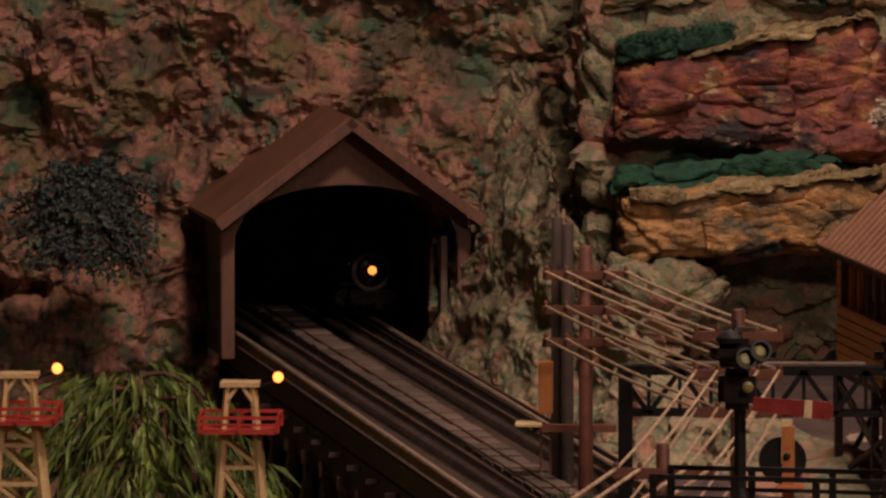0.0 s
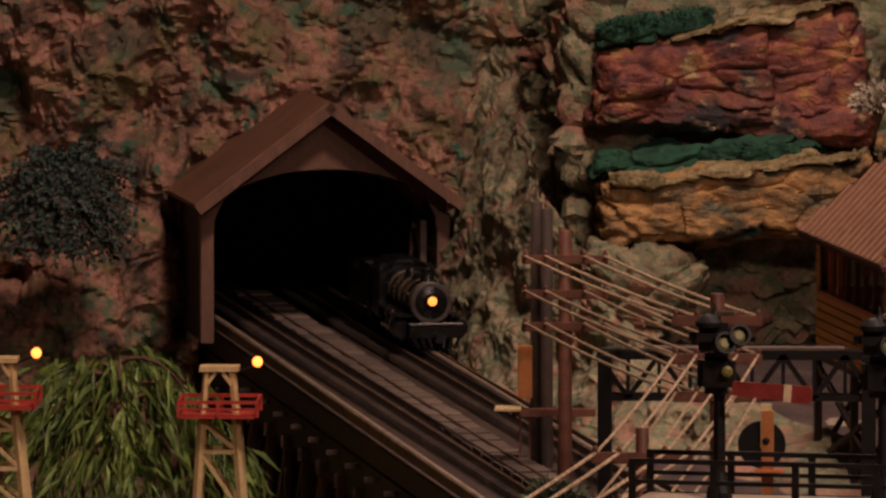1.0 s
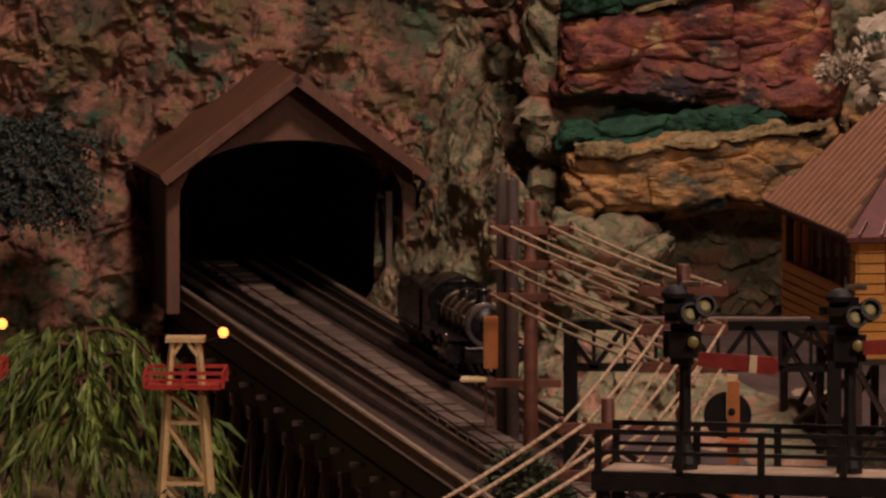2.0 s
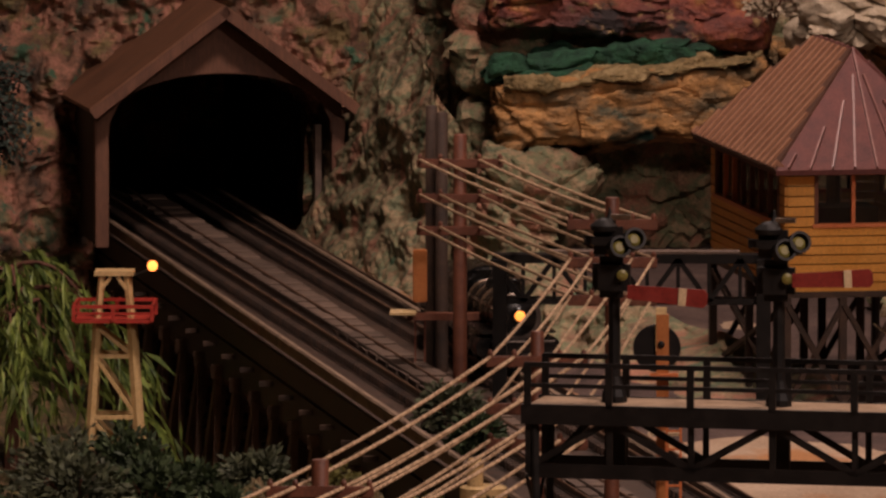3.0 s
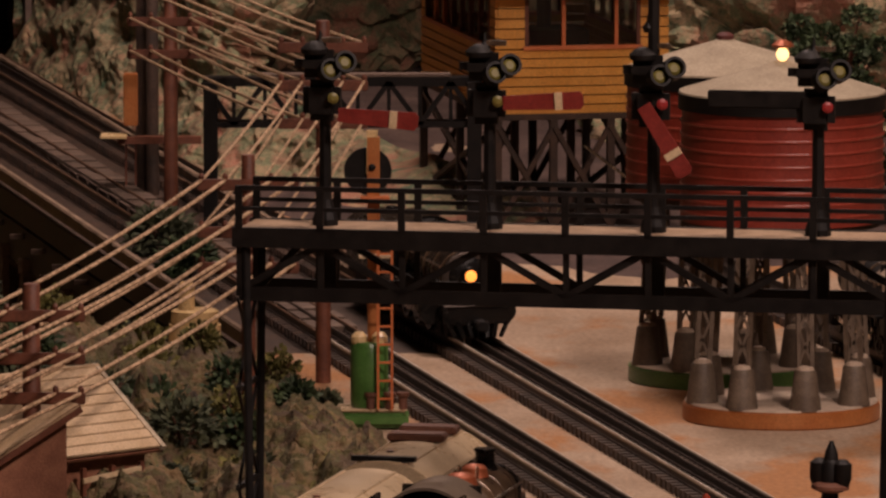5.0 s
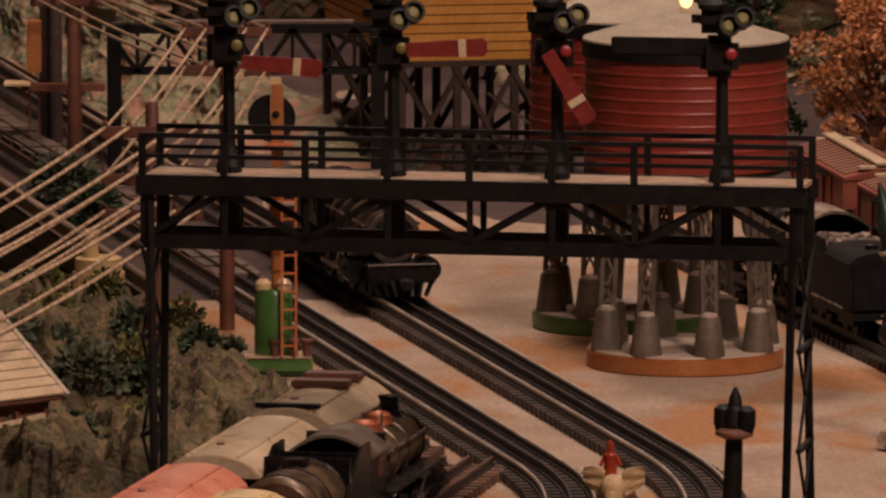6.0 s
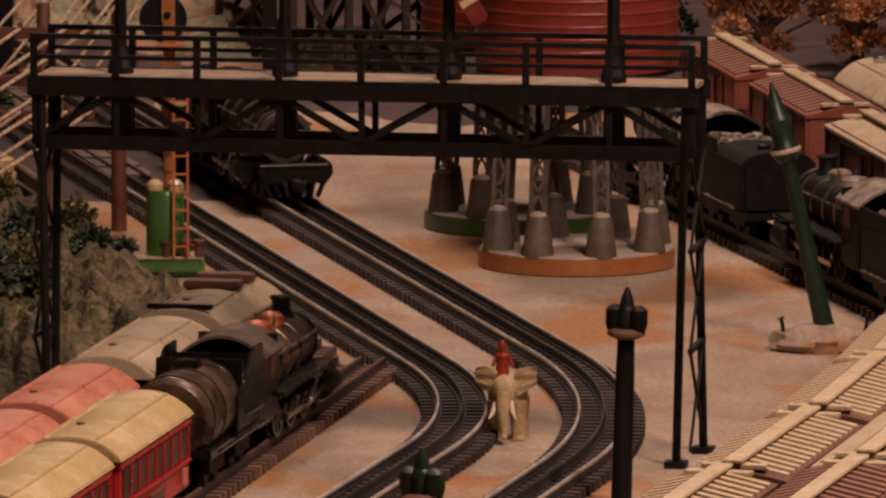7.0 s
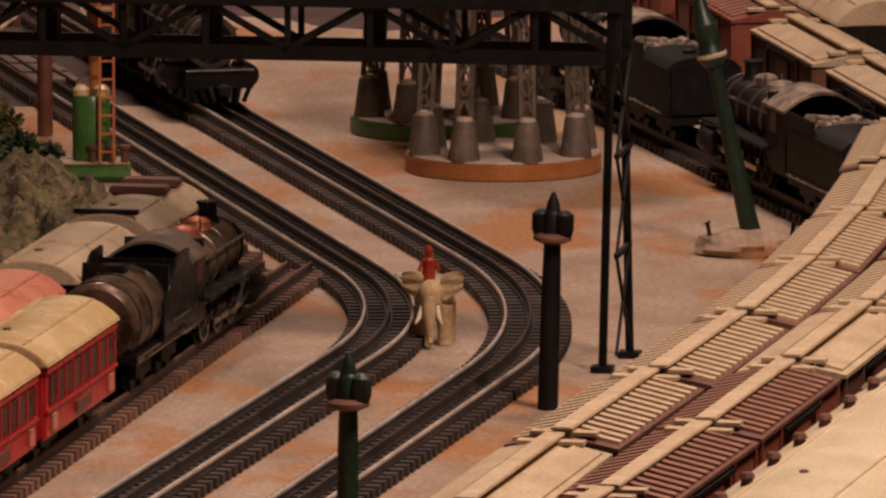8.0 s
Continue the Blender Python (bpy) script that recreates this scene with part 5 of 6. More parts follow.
# ---- lamp posts ----
def twin_post(x, y, h, lean, label, mat, trim=None):
    t = thing("lamp_post", label, "lamp post", pose(x, y, 0, 0, lean, 0))
    part("post", Mesh().tube([(0, 0, 0), (0, 0, h * 0.6), (0, 0, h - 0.028)], [0.0062, 0.0056, 0.005], 14), mat, t, smooth=True)
    part("collar", Mesh().lathe([(0.007, h - 0.03), (0.0112, h - 0.028), (0.0112, h - 0.026), (0.008, h - 0.024)], 16), trim or mat, t, smooth=True)
    for s in (-1, 1):
        part("lantern", Mesh().lathe([(0.0042, h - 0.026), (0.0056, h - 0.022), (0.0056, h - 0.013), (0.0025, h - 0.0105)], 12, pose(s * 0.0065, -0.003 * s, 0)), mat, t, smooth=True)
    part("core", Mesh().lathe([(0.006, h - 0.026), (0.006, h - 0.013), (0.0045, h - 0.011)], 12), mat, t, smooth=True)
    part("finial", Mesh().lathe([(0.0045, h - 0.012), (0.0035, h - 0.006), (0.001, h)], 10), mat, t, smooth=True)


def green_post():
    t = thing("plaster_foot", "rough brown plaster foot with two screws holding a post", "post foot", pose(0.424, 6.17, 0))
    m = Mesh().ball(0, 0, 0.005, 0.034, 0.024, 0.012, 28, 12, 0.25, 4)
    part("plaster", m, TABLE, t, smooth=True)
    for s in (-1, 1):
        part("screw", Mesh().tube([(s * 0.026, 0, 0.008), (s * 0.028, 0, 0.02), (s * 0.0285, 0, 0.021)], [0.0013, 0.0013, 0.003], 8), BLACK, t)
    p = thing("lamp_post", "leaning dark green cast lamp post with a lantern head", "lamp post", pose(0.425, 6.17, 0.01, 0, -12.5, 0))
    part("shaft", Mesh().tube([(0, 0, 0), (0, 0, 0.01), (0, 0, 0.118)], [0.0078, 0.0066, 0.0044], 14), DARK_GREEN, p, smooth=True)
    part("lantern", Mesh().lathe([(0.006, 0.116), (0.0095, 0.122), (0.0095, 0.125), (0.0072, 0.128), (0.0078, 0.142), (0.0085, 0.144), (0.006, 0.148), (0.0025, 0.163), (0.0008, 0.169)], 16), DARK_GREEN, p, smooth=True)
    part("band", Mesh().lathe([(0.0098, 0.122), (0.0102, 0.1235), (0.0098, 0.125)], 16), ROOF_GREY, p)


# ---- rolling stock ----
def wheels(t, xs, gauge=0.0159, r=0.008, mat=None):
    for x in xs:
        for s in (-1, 1):
            part("wheel", Mesh().lathe([(r * 1.12, -0.0015), (r * 1.12, -0.0005), (r, 0), (r, 0.003), (r * 0.5, 0.0032)], 16, pose(x, s * (gauge - 0.001), 0.0130 + r, -90 * s, 0, 0)), mat or BLACK, t)


def truck(t, x, w):
    tr = part("truck", Mesh().box(x, w * 0.36, 0.024, 0.04, 0.004, 0.008).box(x, -w * 0.36, 0.024, 0.04, 0.004, 0.008).box(x, 0, 0.026, 0.012, w * 0.7, 0.004), BLACK, t)
    wheels(tr, (x - 0.013, x + 0.013))


def boxcar(body_mat, rib_mat, walk_mat, label, ribbed=True, L=0.205, w=0.057, z0=0.03, z1=0.078, at=None, rib_top=None):
    t = thing("freight_car", label, "freight car", at, "freight cars")
    part("body", Mesh().box(0, 0, (z0 + z1) / 2, L, w, z1 - z0), body_mat, t, bevel=0.001)
    roof = Mesh().prism([(-w / 2 - 0.002, z1), (w / 2 + 0.002, z1), (w / 2 + 0.002, z1 + 0.002), (0, z1 + 0.008), (-w / 2 - 0.002, z1 + 0.002)], L + 0.004, pose(0, 0, 0, 0, 0, 90))
    rf = part("roof", roof, rib_mat, t)
    if ribbed:
        rib = mesh_of("rib", Mesh().prism([(-w / 2, z1 + 0.0015), (-w / 2, z1 + 0.0042), (0, z1 + 0.0105), (w / 2, z1 + 0.0042), (w / 2, z1 + 0.0015)], 0.0066, pose(0, 0, 0, 0, 0, 90)), rib_top or walk_mat)
        for i in range(14):
            ob = new("rib", rib)
            ob.parent = rf
            ob.matrix_basis = pose(-L / 2 + 0.012 + (L - 0.024) * i / 13, 0, 0)
    else:
        for s in (-1, 1):
            part("roof_panel", Mesh().prism([(0.012 * s, z1 + 0.0062), (w * 0.47 * s, z1 + 0.0026), (w * 0.47 * s, z1 + 0.0042), (0.012 * s, z1 + 0.0078)], L * 0.94, pose(0, 0, 0, 0, 0, 90)), rib_mat, rf)
    part("roofwalk", Mesh().box(0, 0, z1 + 0.0115, L * 1.02, 0.011, 0.002), walk_mat, rf, "pale running board", bevel=0.0005)
    for s in (-1, 1):
        part("roofwalk_end", Mesh().box(s * L * 0.47, 0, z1 + 0.0085, 0.009, w * 0.62, 0.002), walk_mat, rf)
        door = part("door", Mesh().box(0, s * (w / 2 + 0.001), (z0 + z1) / 2, 0.045, 0.002, z1 - z0 - 0.006), body_mat, t, bevel=0.0006)
        part("door_rail", Mesh().box(0, s * (w / 2 + 0.0022), z1 - 0.003, 0.09, 0.0018, 0.0022), BLACK, door)
        for k in range(5):
            if abs(k - 2) > 0:
                part("side_rib", Mesh().box(-L / 2 + L * k / 4 * 0.98 + 0.002, s * (w / 2 + 0.0008), (z0 + z1) / 2, 0.003, 0.0018, z1 - z0), body_mat, t)
        truck(t, s * L * 0.33, w)
        part("coupler", Mesh().box(s * (L / 2 + 0.008), 0, 0.028, 0.02, 0.006, 0.005), BLACK, t)
    part("underframe", Mesh().box(0, 0, z0 - 0.002, L * 0.97, w * 0.6, 0.005), BLACK, t)
    return t


def coach(label, side, roof_mat, at, L=0.156, w=0.056, z0=0.026, z1=0.069, glass=None, arch=0.0125):
    t = thing("passenger_car", label, "passenger car", at, "passenger cars")
    part("body", Mesh().box(0, 0, (z0 + z1) / 2, L, w, z1 - z0), side, t, bevel=0.0015)
    n = 12
    prof = [(-w / 2 - 0.0025 + (w + 0.005) * i / n, z1 + arch * (1 - abs(2 * i / n - 1) ** 2.6)) for i in range(n + 1)]
    rf = part("roof", Mesh().prism([(w / 2 + 0.0025, z1 - 0.0015), (-w / 2 - 0.0025, z1 - 0.0015)] + prof, L + 0.005, pose(0, 0, 0, 0, 0, 90)), roof_mat, t, bevel=0.0012, smooth=True)
    for s in (-1, 1):
        part("roof_seam", Mesh().box(0, s * w * 0.27, z1 + arch * 0.83, L * 0.98, 0.0016, 0.0022), roof_mat, rf)
        part("letter_board", Mesh().box(0, s * (w / 2 + 0.0006), z1 - 0.004, L * 0.99, 0.0016, 0.003), side, t)
        part("belt_rail", Mesh().box(0, s * (w / 2 + 0.0006), z0 + 0.0165, L * 0.99, 0.0018, 0.0018), side, t)
        for k in range(8):
            x = -L * 0.41 + L * 0.82 * k / 7
            win = part("window", Mesh().box(x, s * (w / 2 + 0.0004), z0 + 0.0275, L * 0.082, 0.0014, 0.0165), GLASS_DARK, t, "dark window pane")
            part("window_frame", Mesh().box(x + L * 0.05, s * (w / 2 + 0.001), z0 + 0.0275, 0.0022, 0.0016, 0.0175), side, win)
        part("number_board", Mesh().box(0, s * (w / 2 + 0.0012), z0 + 0.0085, 0.034, 0.0014, 0.006), BOX_BROWN, t, "dark number board")
        for k in (-0.4, 0.4):
            part("step_plate", Mesh().box(L * k, s * (w / 2 + 0.0012), z0 + 0.009, 0.009, 0.0014, 0.009), CAR_PINK if glass else side, t)
        part("end_door", Mesh().box(s * (L / 2 + 0.0008), 0, z0 + 0.019, 0.002, 0.016, 0.034), side, t)
        truck(t, s * L * 0.31, w)
        part("coupler", Mesh().box(s * (L / 2 + 0.006), 0, 0.025, 0.014, 0.006, 0.005), BLACK, t)
    part("vent", Mesh().lathe([(0.0025, 0), (0.0025, 0.001), (0.001, 0.0015)], 8, pose(-L * 0.25, 0.004, z1 + arch)), BOX_BROWN, rf)
    part("underframe", Mesh().box(0, 0, z0 - 0.002, L * 0.95, w * 0.6, 0.005), BLACK, t)
    return t


def steam_loco(name, label, at, body, dome, cab_roof, lamp=False, ring=RAIL_DARK, shell=None):
    """Local x points ahead; the headlamp's lens stands above the origin."""
    t = thing(name, label, "locomotive", at, "steam locomotives")
    zc, r, L = 0.056, 0.0185, 0.155
    back = pose(0, 0, 0, 0, 90, 0)
    bo = part("boiler", Mesh().lathe([(r * 0.97, -L), (r * 0.97, -0.05), (r, -0.048), (r, -0.012)], 28, pose(0, 0, zc, 0, 90, 0)), shell or body, t, smooth=True)
    for k in range(5):
        part("boiler_band", Mesh().lathe([(r * 1.0, -L + 0.012 + k * 0.03), (r * 1.035, -L + 0.0125 + k * 0.03), (r * 1.035, -L + 0.0145 + k * 0.03), (r * 1.0, -L + 0.015 + k * 0.03)], 28, pose(0, 0, zc, 0, 90, 0)), LOCO_BROWN, bo)
    part("smokebox_front", Mesh().lathe([(r * 1.03, -0.013), (r * 1.03, -0.009), (r * 0.8, -0.0065), (r * 0.3, -0.005)], 28, pose(0, 0, zc, 0, 90, 0)), body, t, smooth=True)
    part("front_ring", Mesh().lathe([(r * 1.0, -0.0095), (r * 1.06, -0.0085), (r * 1.06, -0.0072), (r * 0.99, -0.0068)], 28, pose(0, 0, zc, 0, 90, 0)), ring, t, "bright rim round the smokebox")
    hl = part("headlamp", Mesh().lathe([(0.0068, -0.012), (0.0068, -0.001), (0.0058, 0.0)], 16, pose(0, 0, zc + 0.002, 0, 90, 0)), body, t, smooth=True)
    part("headlamp_lens", Mesh().lathe([(0.0044, 0.0), (0.004, 0.0012), (0.0016, 0.002)], 16, pose(0, 0, zc + 0.002, 0, 90, 0)), LAMP_HEAD if lamp else STEEL, hl, "glowing headlamp" if lamp else "")
    part("chimney", Mesh().lathe([(0.0085, 0), (0.0062, 0.004), (0.0062, 0.011), (0.0075, 0.0125), (0.0068, 0.0135)], 16, pose(-0.028, 0, zc + r * 0.93)), body, t, smooth=True)
    for x, s in ((-0.06, 1.0), (-0.1, 1.15)):
        part("dome", Mesh().lathe([(0.0095 * s, 0), (0.0084 * s, 0.003), (0.008 * s, 0.0055), (0.0055 * s, 0.0075), (0.001, 0.0082)], 18, pose(x, 0, zc + r * 0.92)), dome, t, smooth=True)
    for s in (-1, 1):
        part("bell_stem", Mesh().tube([(-0.08, s * 0.006, zc + r), (-0.08, s * 0.006, zc + r + 0.008)], 0.0012, 6), STEEL, t)
        part("handrail", Mesh().tube([(-L + 0.01, s * r * 1.12, zc + 0.008), (-0.014, s * r * 1.12, zc + 0.008)], 0.0009, 6), STEEL, t)
        part("running_board", Mesh().box(-0.085, s * 0.0245, zc - 0.012, 0.16, 0.013, 0.002), body, t)
        part("cylinder", Mesh().lathe([(0.0085, -0.014), (0.009, -0.012), (0.009, 0.012), (0.0085, 0.014)], 16, pose(-0.022, s * 0.027, 0.031, 0, 90, 0)), body, t, smooth=True)
        part("main_rod", Mesh().beam((-0.03, s * 0.0285, 0.031), (-0.09, s * 0.0285, 0.026), 0.0016, 0.0035), STEEL, t)
        part("side_rod", Mesh().beam((-0.055, s * 0.0265, 0.026), (-0.135, s * 0.0265, 0.026), 0.0014, 0.0035), STEEL, t)
        part("valve_gear", Mesh().beam((-0.05, s * 0.029, 0.044), (-0.075, s * 0.029, 0.027), 0.0014, 0.003).beam((-0.04, s * 0.029, 0.04), (-0.07, s * 0.029, 0.042), 0.0014, 0.003), STEEL, t)
    part("frame", Mesh().box(-0.08, 0, 0.027, 0.165, 0.02, 0.016), BLACK, t)
    part("pilot_deck", Mesh().box(0.004, 0, 0.036, 0.032, 0.047, 0.004), body, t, bevel=0.0008)
    part("pilot_beam", Mesh().box(0.02, 0, 0.031, 0.005, 0.05, 0.011), body, t, bevel=0.0008)
    part("handrail_bar", Mesh().tube([(0.0225, -0.025, 0.039), (0.0225, 0.025, 0.039)], 0.0009, 6), RAIL_DARK, t, "worn metal front handrail")
    for k in range(7):
        y = -0.022 + 0.044 * k / 6
        part("pilot_bar", Mesh().beam((0.022, y, 0.027), (0.034 - abs(y) * 0.4, y * 0.75, 0.0165), 0.0025), body, t)
    part("coupler", Mesh().box(0.034, 0, 0.026, 0.02, 0.0075, 0.007), BLACK, t, bevel=0.001)
    cab = part("cab", Mesh().box(-L - 0.001, 0, 0.056, 0.003, 0.05, 0.05), body, t)
    for s in (-1, 1):
        part("cab_side", Mesh().box(-L - 0.0245, s * 0.0245, 0.052, 0.044, 0.002, 0.042), body, cab)
    part("cab_floor", Mesh().box(-L - 0.0255, 0, 0.0295, 0.046, 0.046, 0.003), body, cab)
    n = 12
    arc = [(-0.0275 + 0.055 * i / n, 0.0735 + 0.0125 * (1 - (2 * i / n - 1) ** 2)) for i in range(n + 1)]
    part("cab_roof", Mesh().prism(arc + [(x, z - 0.002) for x, z in arc[::-1]], 0.056, pose(-L - 0.022, 0, 0, 0, 0, 90)), cab_roof, cab, smooth=True)
    for s in (-1, 1):
        part("cab_window", Mesh().box(-L - 0.018, s * 0.0256, 0.063, 0.016, 0.0012, 0.013), GLASS_DARK, cab)
    wheels(t, (-0.005, -0.028), r=0.0075)
    drivers = []
    for x in (-0.055, -0.095, -0.135):
        for s in (-1, 1):
            rr = 0.0165
            m = Mesh().lathe([(rr * 1.07, -0.002), (rr * 1.07, -0.001), (rr, -0.0005), (rr, 0.003), (rr * 0.84, 0.003), (rr * 0.8, 0.001), (rr * 0.3, 0.001), (rr * 0.26, 0.004)], 24, pose(0, 0, 0, -90 * s, 0, 0))
            w = part("driving_wheel", m, body, t)
            part("crank_pin", Mesh().lathe([(0.003, 0.001), (0.003, 0.006), (0.002, 0.0065)], 10, pose(rr * 0.55, 0, 0, -90 * s, 0, 0)), STEEL, w)
            for k in range(8):
                a = 2 * math.pi * k / 8
                part("spoke", Mesh().beam((math.cos(a) * rr * 0.28, s * 0.0018, math.sin(a) * rr * 0.28), (math.cos(a) * rr * 0.82, s * 0.0018, math.sin(a) * rr * 0.82), 0.0022, 0.002), body, w)
            w.matrix_basis = pose(x, s * 0.0175, 0.0130 + rr)
            drivers.append((w, x, s * 0.0175, 0.0130 + rr))
    return t, drivers


def tender(label, at, body, L=0.125, load=None):
    """Local origin at the tender's front."""
    t = thing("tender", label, "tender", at)
    part("tank", Mesh().box(-L / 2, 0, 0.048, L, 0.054, 0.036), body, t, bevel=0.003)
    n = 10
    arc = [(-0.027 + 0.054 * i / n, 0.065 + 0.008 * math.sqrt(max(0, 1 - (2 * i / n - 1) ** 2))) for i in range(n + 1)]
    part("deck", Mesh().prism(arc + [(0.027, 0.062), (-0.027, 0.062)], L * 0.55, pose(-L * 0.7, 0, 0, 0, 0, 90)), body, t, smooth=True)
    c = Mesh()
    for k in range(60):
        rnd = random.Random(k)
        c.ball(-rnd.uniform(0.012, L * 0.42), rnd.uniform(-0.02, 0.02), 0.067 + rnd.uniform(0, 0.005), 0.004, 0.004, 0.0035, 6, 4, 0.6, k)
    tagged(part("coal", c, load or MATT_BLACK, t), kind="stuff")
    for s in (-1, 1):
        part("side_sheet", Mesh().box(-L * 0.24, s * 0.026, 0.069, L * 0.46, 0.002, 0.012), body, t, bevel=0.0006)
        part("step_rail", Mesh().tube([(-0.01, s * 0.029, 0.034), (-L + 0.01, s * 0.029, 0.034)], 0.0009, 6), STEEL, t)
    part("hatch", Mesh().lathe([(0.005, 0.072), (0.005, 0.0755), (0.003, 0.0765)], 12, pose(-L * 0.8, 0.004, 0)), body, t)
    part("frame", Mesh().box(-L / 2, 0, 0.0285, L * 1.02, 0.05, 0.005), BLACK, t)
    truck(t, -L * 0.24, 0.054)
    truck(t, -L * 0.76, 0.054)
    return t


def round_tender(label, at, L=0.135):
    """A tender with a cylindrical water tank behind a coal bunker; local origin at its front."""
    t = thing("tender", label, "tender", at)
    r, zc, bunk = 0.0255, 0.0525, 0.052
    turn = pose(0, 0, zc, 0, 90, 0)
    part("tank", Mesh().lathe([(r * 0.86, -L), (r * 0.97, -L + 0.003), (r, -L + 0.007), (r, -bunk)], 36, turn), LOCO_BROWN, t, "bronzed cylindrical tank", smooth=True)
    for x in (-L + 0.008, -L * 0.72, -bunk - 0.003):
        part("tank_band", Mesh().lathe([(r, x - 0.001), (r * 1.025, x - 0.0006), (r * 1.025, x + 0.0006), (r, x + 0.001)], 36, turn), LOCO, t)
    n = 10
    for s in (-1, 1):
        top = [(-bunk - 0.018 + (bunk + 0.018) * i / n, 0.058 + 0.023 * smooth_step(i / n * 1.5)) for i in range(n + 1)]
        part("bunker_side", Mesh().prism([(0, 0.034), (-bunk - 0.018, 0.034)] + top, 0.002, pose(0, s * 0.0262, 0)), LOCO, t, "curved black bunker side", smooth=True)
        part("grab_rail", Mesh().tube([(-0.006, s * 0.0285, 0.045), (-0.048, s * 0.0285, 0.045)], 0.0008, 6), STEEL, t)
        part("side_step", Mesh().tube([(-0.004, s * 0.029, 0.035), (-L + 0.006, s * 0.029, 0.035)], 0.0012, 6), STEEL, t)
    part("bunker_back", Mesh().box(-bunk, 0, 0.056, 0.002, 0.052, 0.044), LOCO, t)
    part("bunker_front", Mesh().box(-0.001, 0, 0.054, 0.002, 0.052, 0.04), LOCO, t)
    part("bunker_floor", Mesh().box(-bunk / 2, 0, 0.06, bunk - 0.004, 0.05, 0.002), MATT_BLACK, t)
    part("hatch", Mesh().box(-L * 0.62, 0, zc + r + 0.001, 0.014, 0.014, 0.006), LOCO, t, bevel=0.001)
    part("saddle", Mesh().box(-L / 2, 0, 0.033, L, 0.05, 0.006), LOCO, t, bevel=0.0008)
    truck(t, -L * 0.24, 0.054)
    truck(t, -L * 0.76, 0.054)
    return t


def along(a, b, y, z=0.0, flip=0):
    """A pose on the straight siding from a to b, at that y, facing away (flip 180: towards the hall)."""
    k = (y - a[1]) / (b[1] - a[1])
    return pose(a[0] + (b[0] - a[0]) * k, y, z, 0, 0, math.degrees(math.atan2(b[1] - a[1], b[0] - a[0])) + flip)


def sidings():
    A, B = ((-0.274, 4.3), (0.129, 6.10)), ((-0.333, 4.3), (0.079, 6.14))
    steam_loco("steam_locomotive", "black toy steam locomotive with copper domes and open cab", along(*A, 5.85) @ Matrix.Scale(0.97, 4), LOCO, COPPER, SHEEN, shell=LOCO_BROWN)
    round_tender("black and bronzed toy tender with a cylindrical tank", along(*A, 5.648))
    coach("red toy passenger car with a cream roof", CAR_RED, ROOF_CREAM, along(*A, 5.358), L=0.18, glass=True)
    coach("red toy passenger car with a cream roof and open vestibule", CAR_RED, ROOF_CREAM, along(*A, 5.161), L=0.18, glass=True)
    coach("red toy passenger car with a cream roof and open vestibule", CAR_RED, ROOF_CREAM, along(*A, 4.964), L=0.18, glass=True)
    coach("faded red passenger car with a pinkish roof", CAR_RED, CAR_PINK, along(*B, 5.49), w=0.058, z1=0.067)
    coach("faded red passenger car with a pinkish roof", CAR_RED, CAR_PINK, along(*B, 5.31), w=0.058, z1=0.067)
    coach("dark diesel unit with a dusty tan roof", LOCO, ROOF_GREY, along(*B, 5.69), L=0.17, w=0.058, z1=0.066)
    f = coach("dark diesel unit with a rounded nose and dusty tan roof", LOCO, ROOF_GREY, along(*B, 5.885), L=0.16, w=0.058, z1=0.066)
    part("nose", Mesh().ball(0.08, 0, 0.046, 0.034, 0.029, 0.022, 18, 10), ROOF_GREY, f, "rounded tan nose", smooth=True)
    for x in (0.02, 0.055):
        part("roof_hatch", Mesh().box(x, 0, 0.0805, 0.016, 0.036, 0.005), BOX_BROWN, f, bevel=0.001)
    part("roof_rib", Mesh().box(-0.076, 0, 0.0795, 0.006, 0.04, 0.003), BLACK, f)


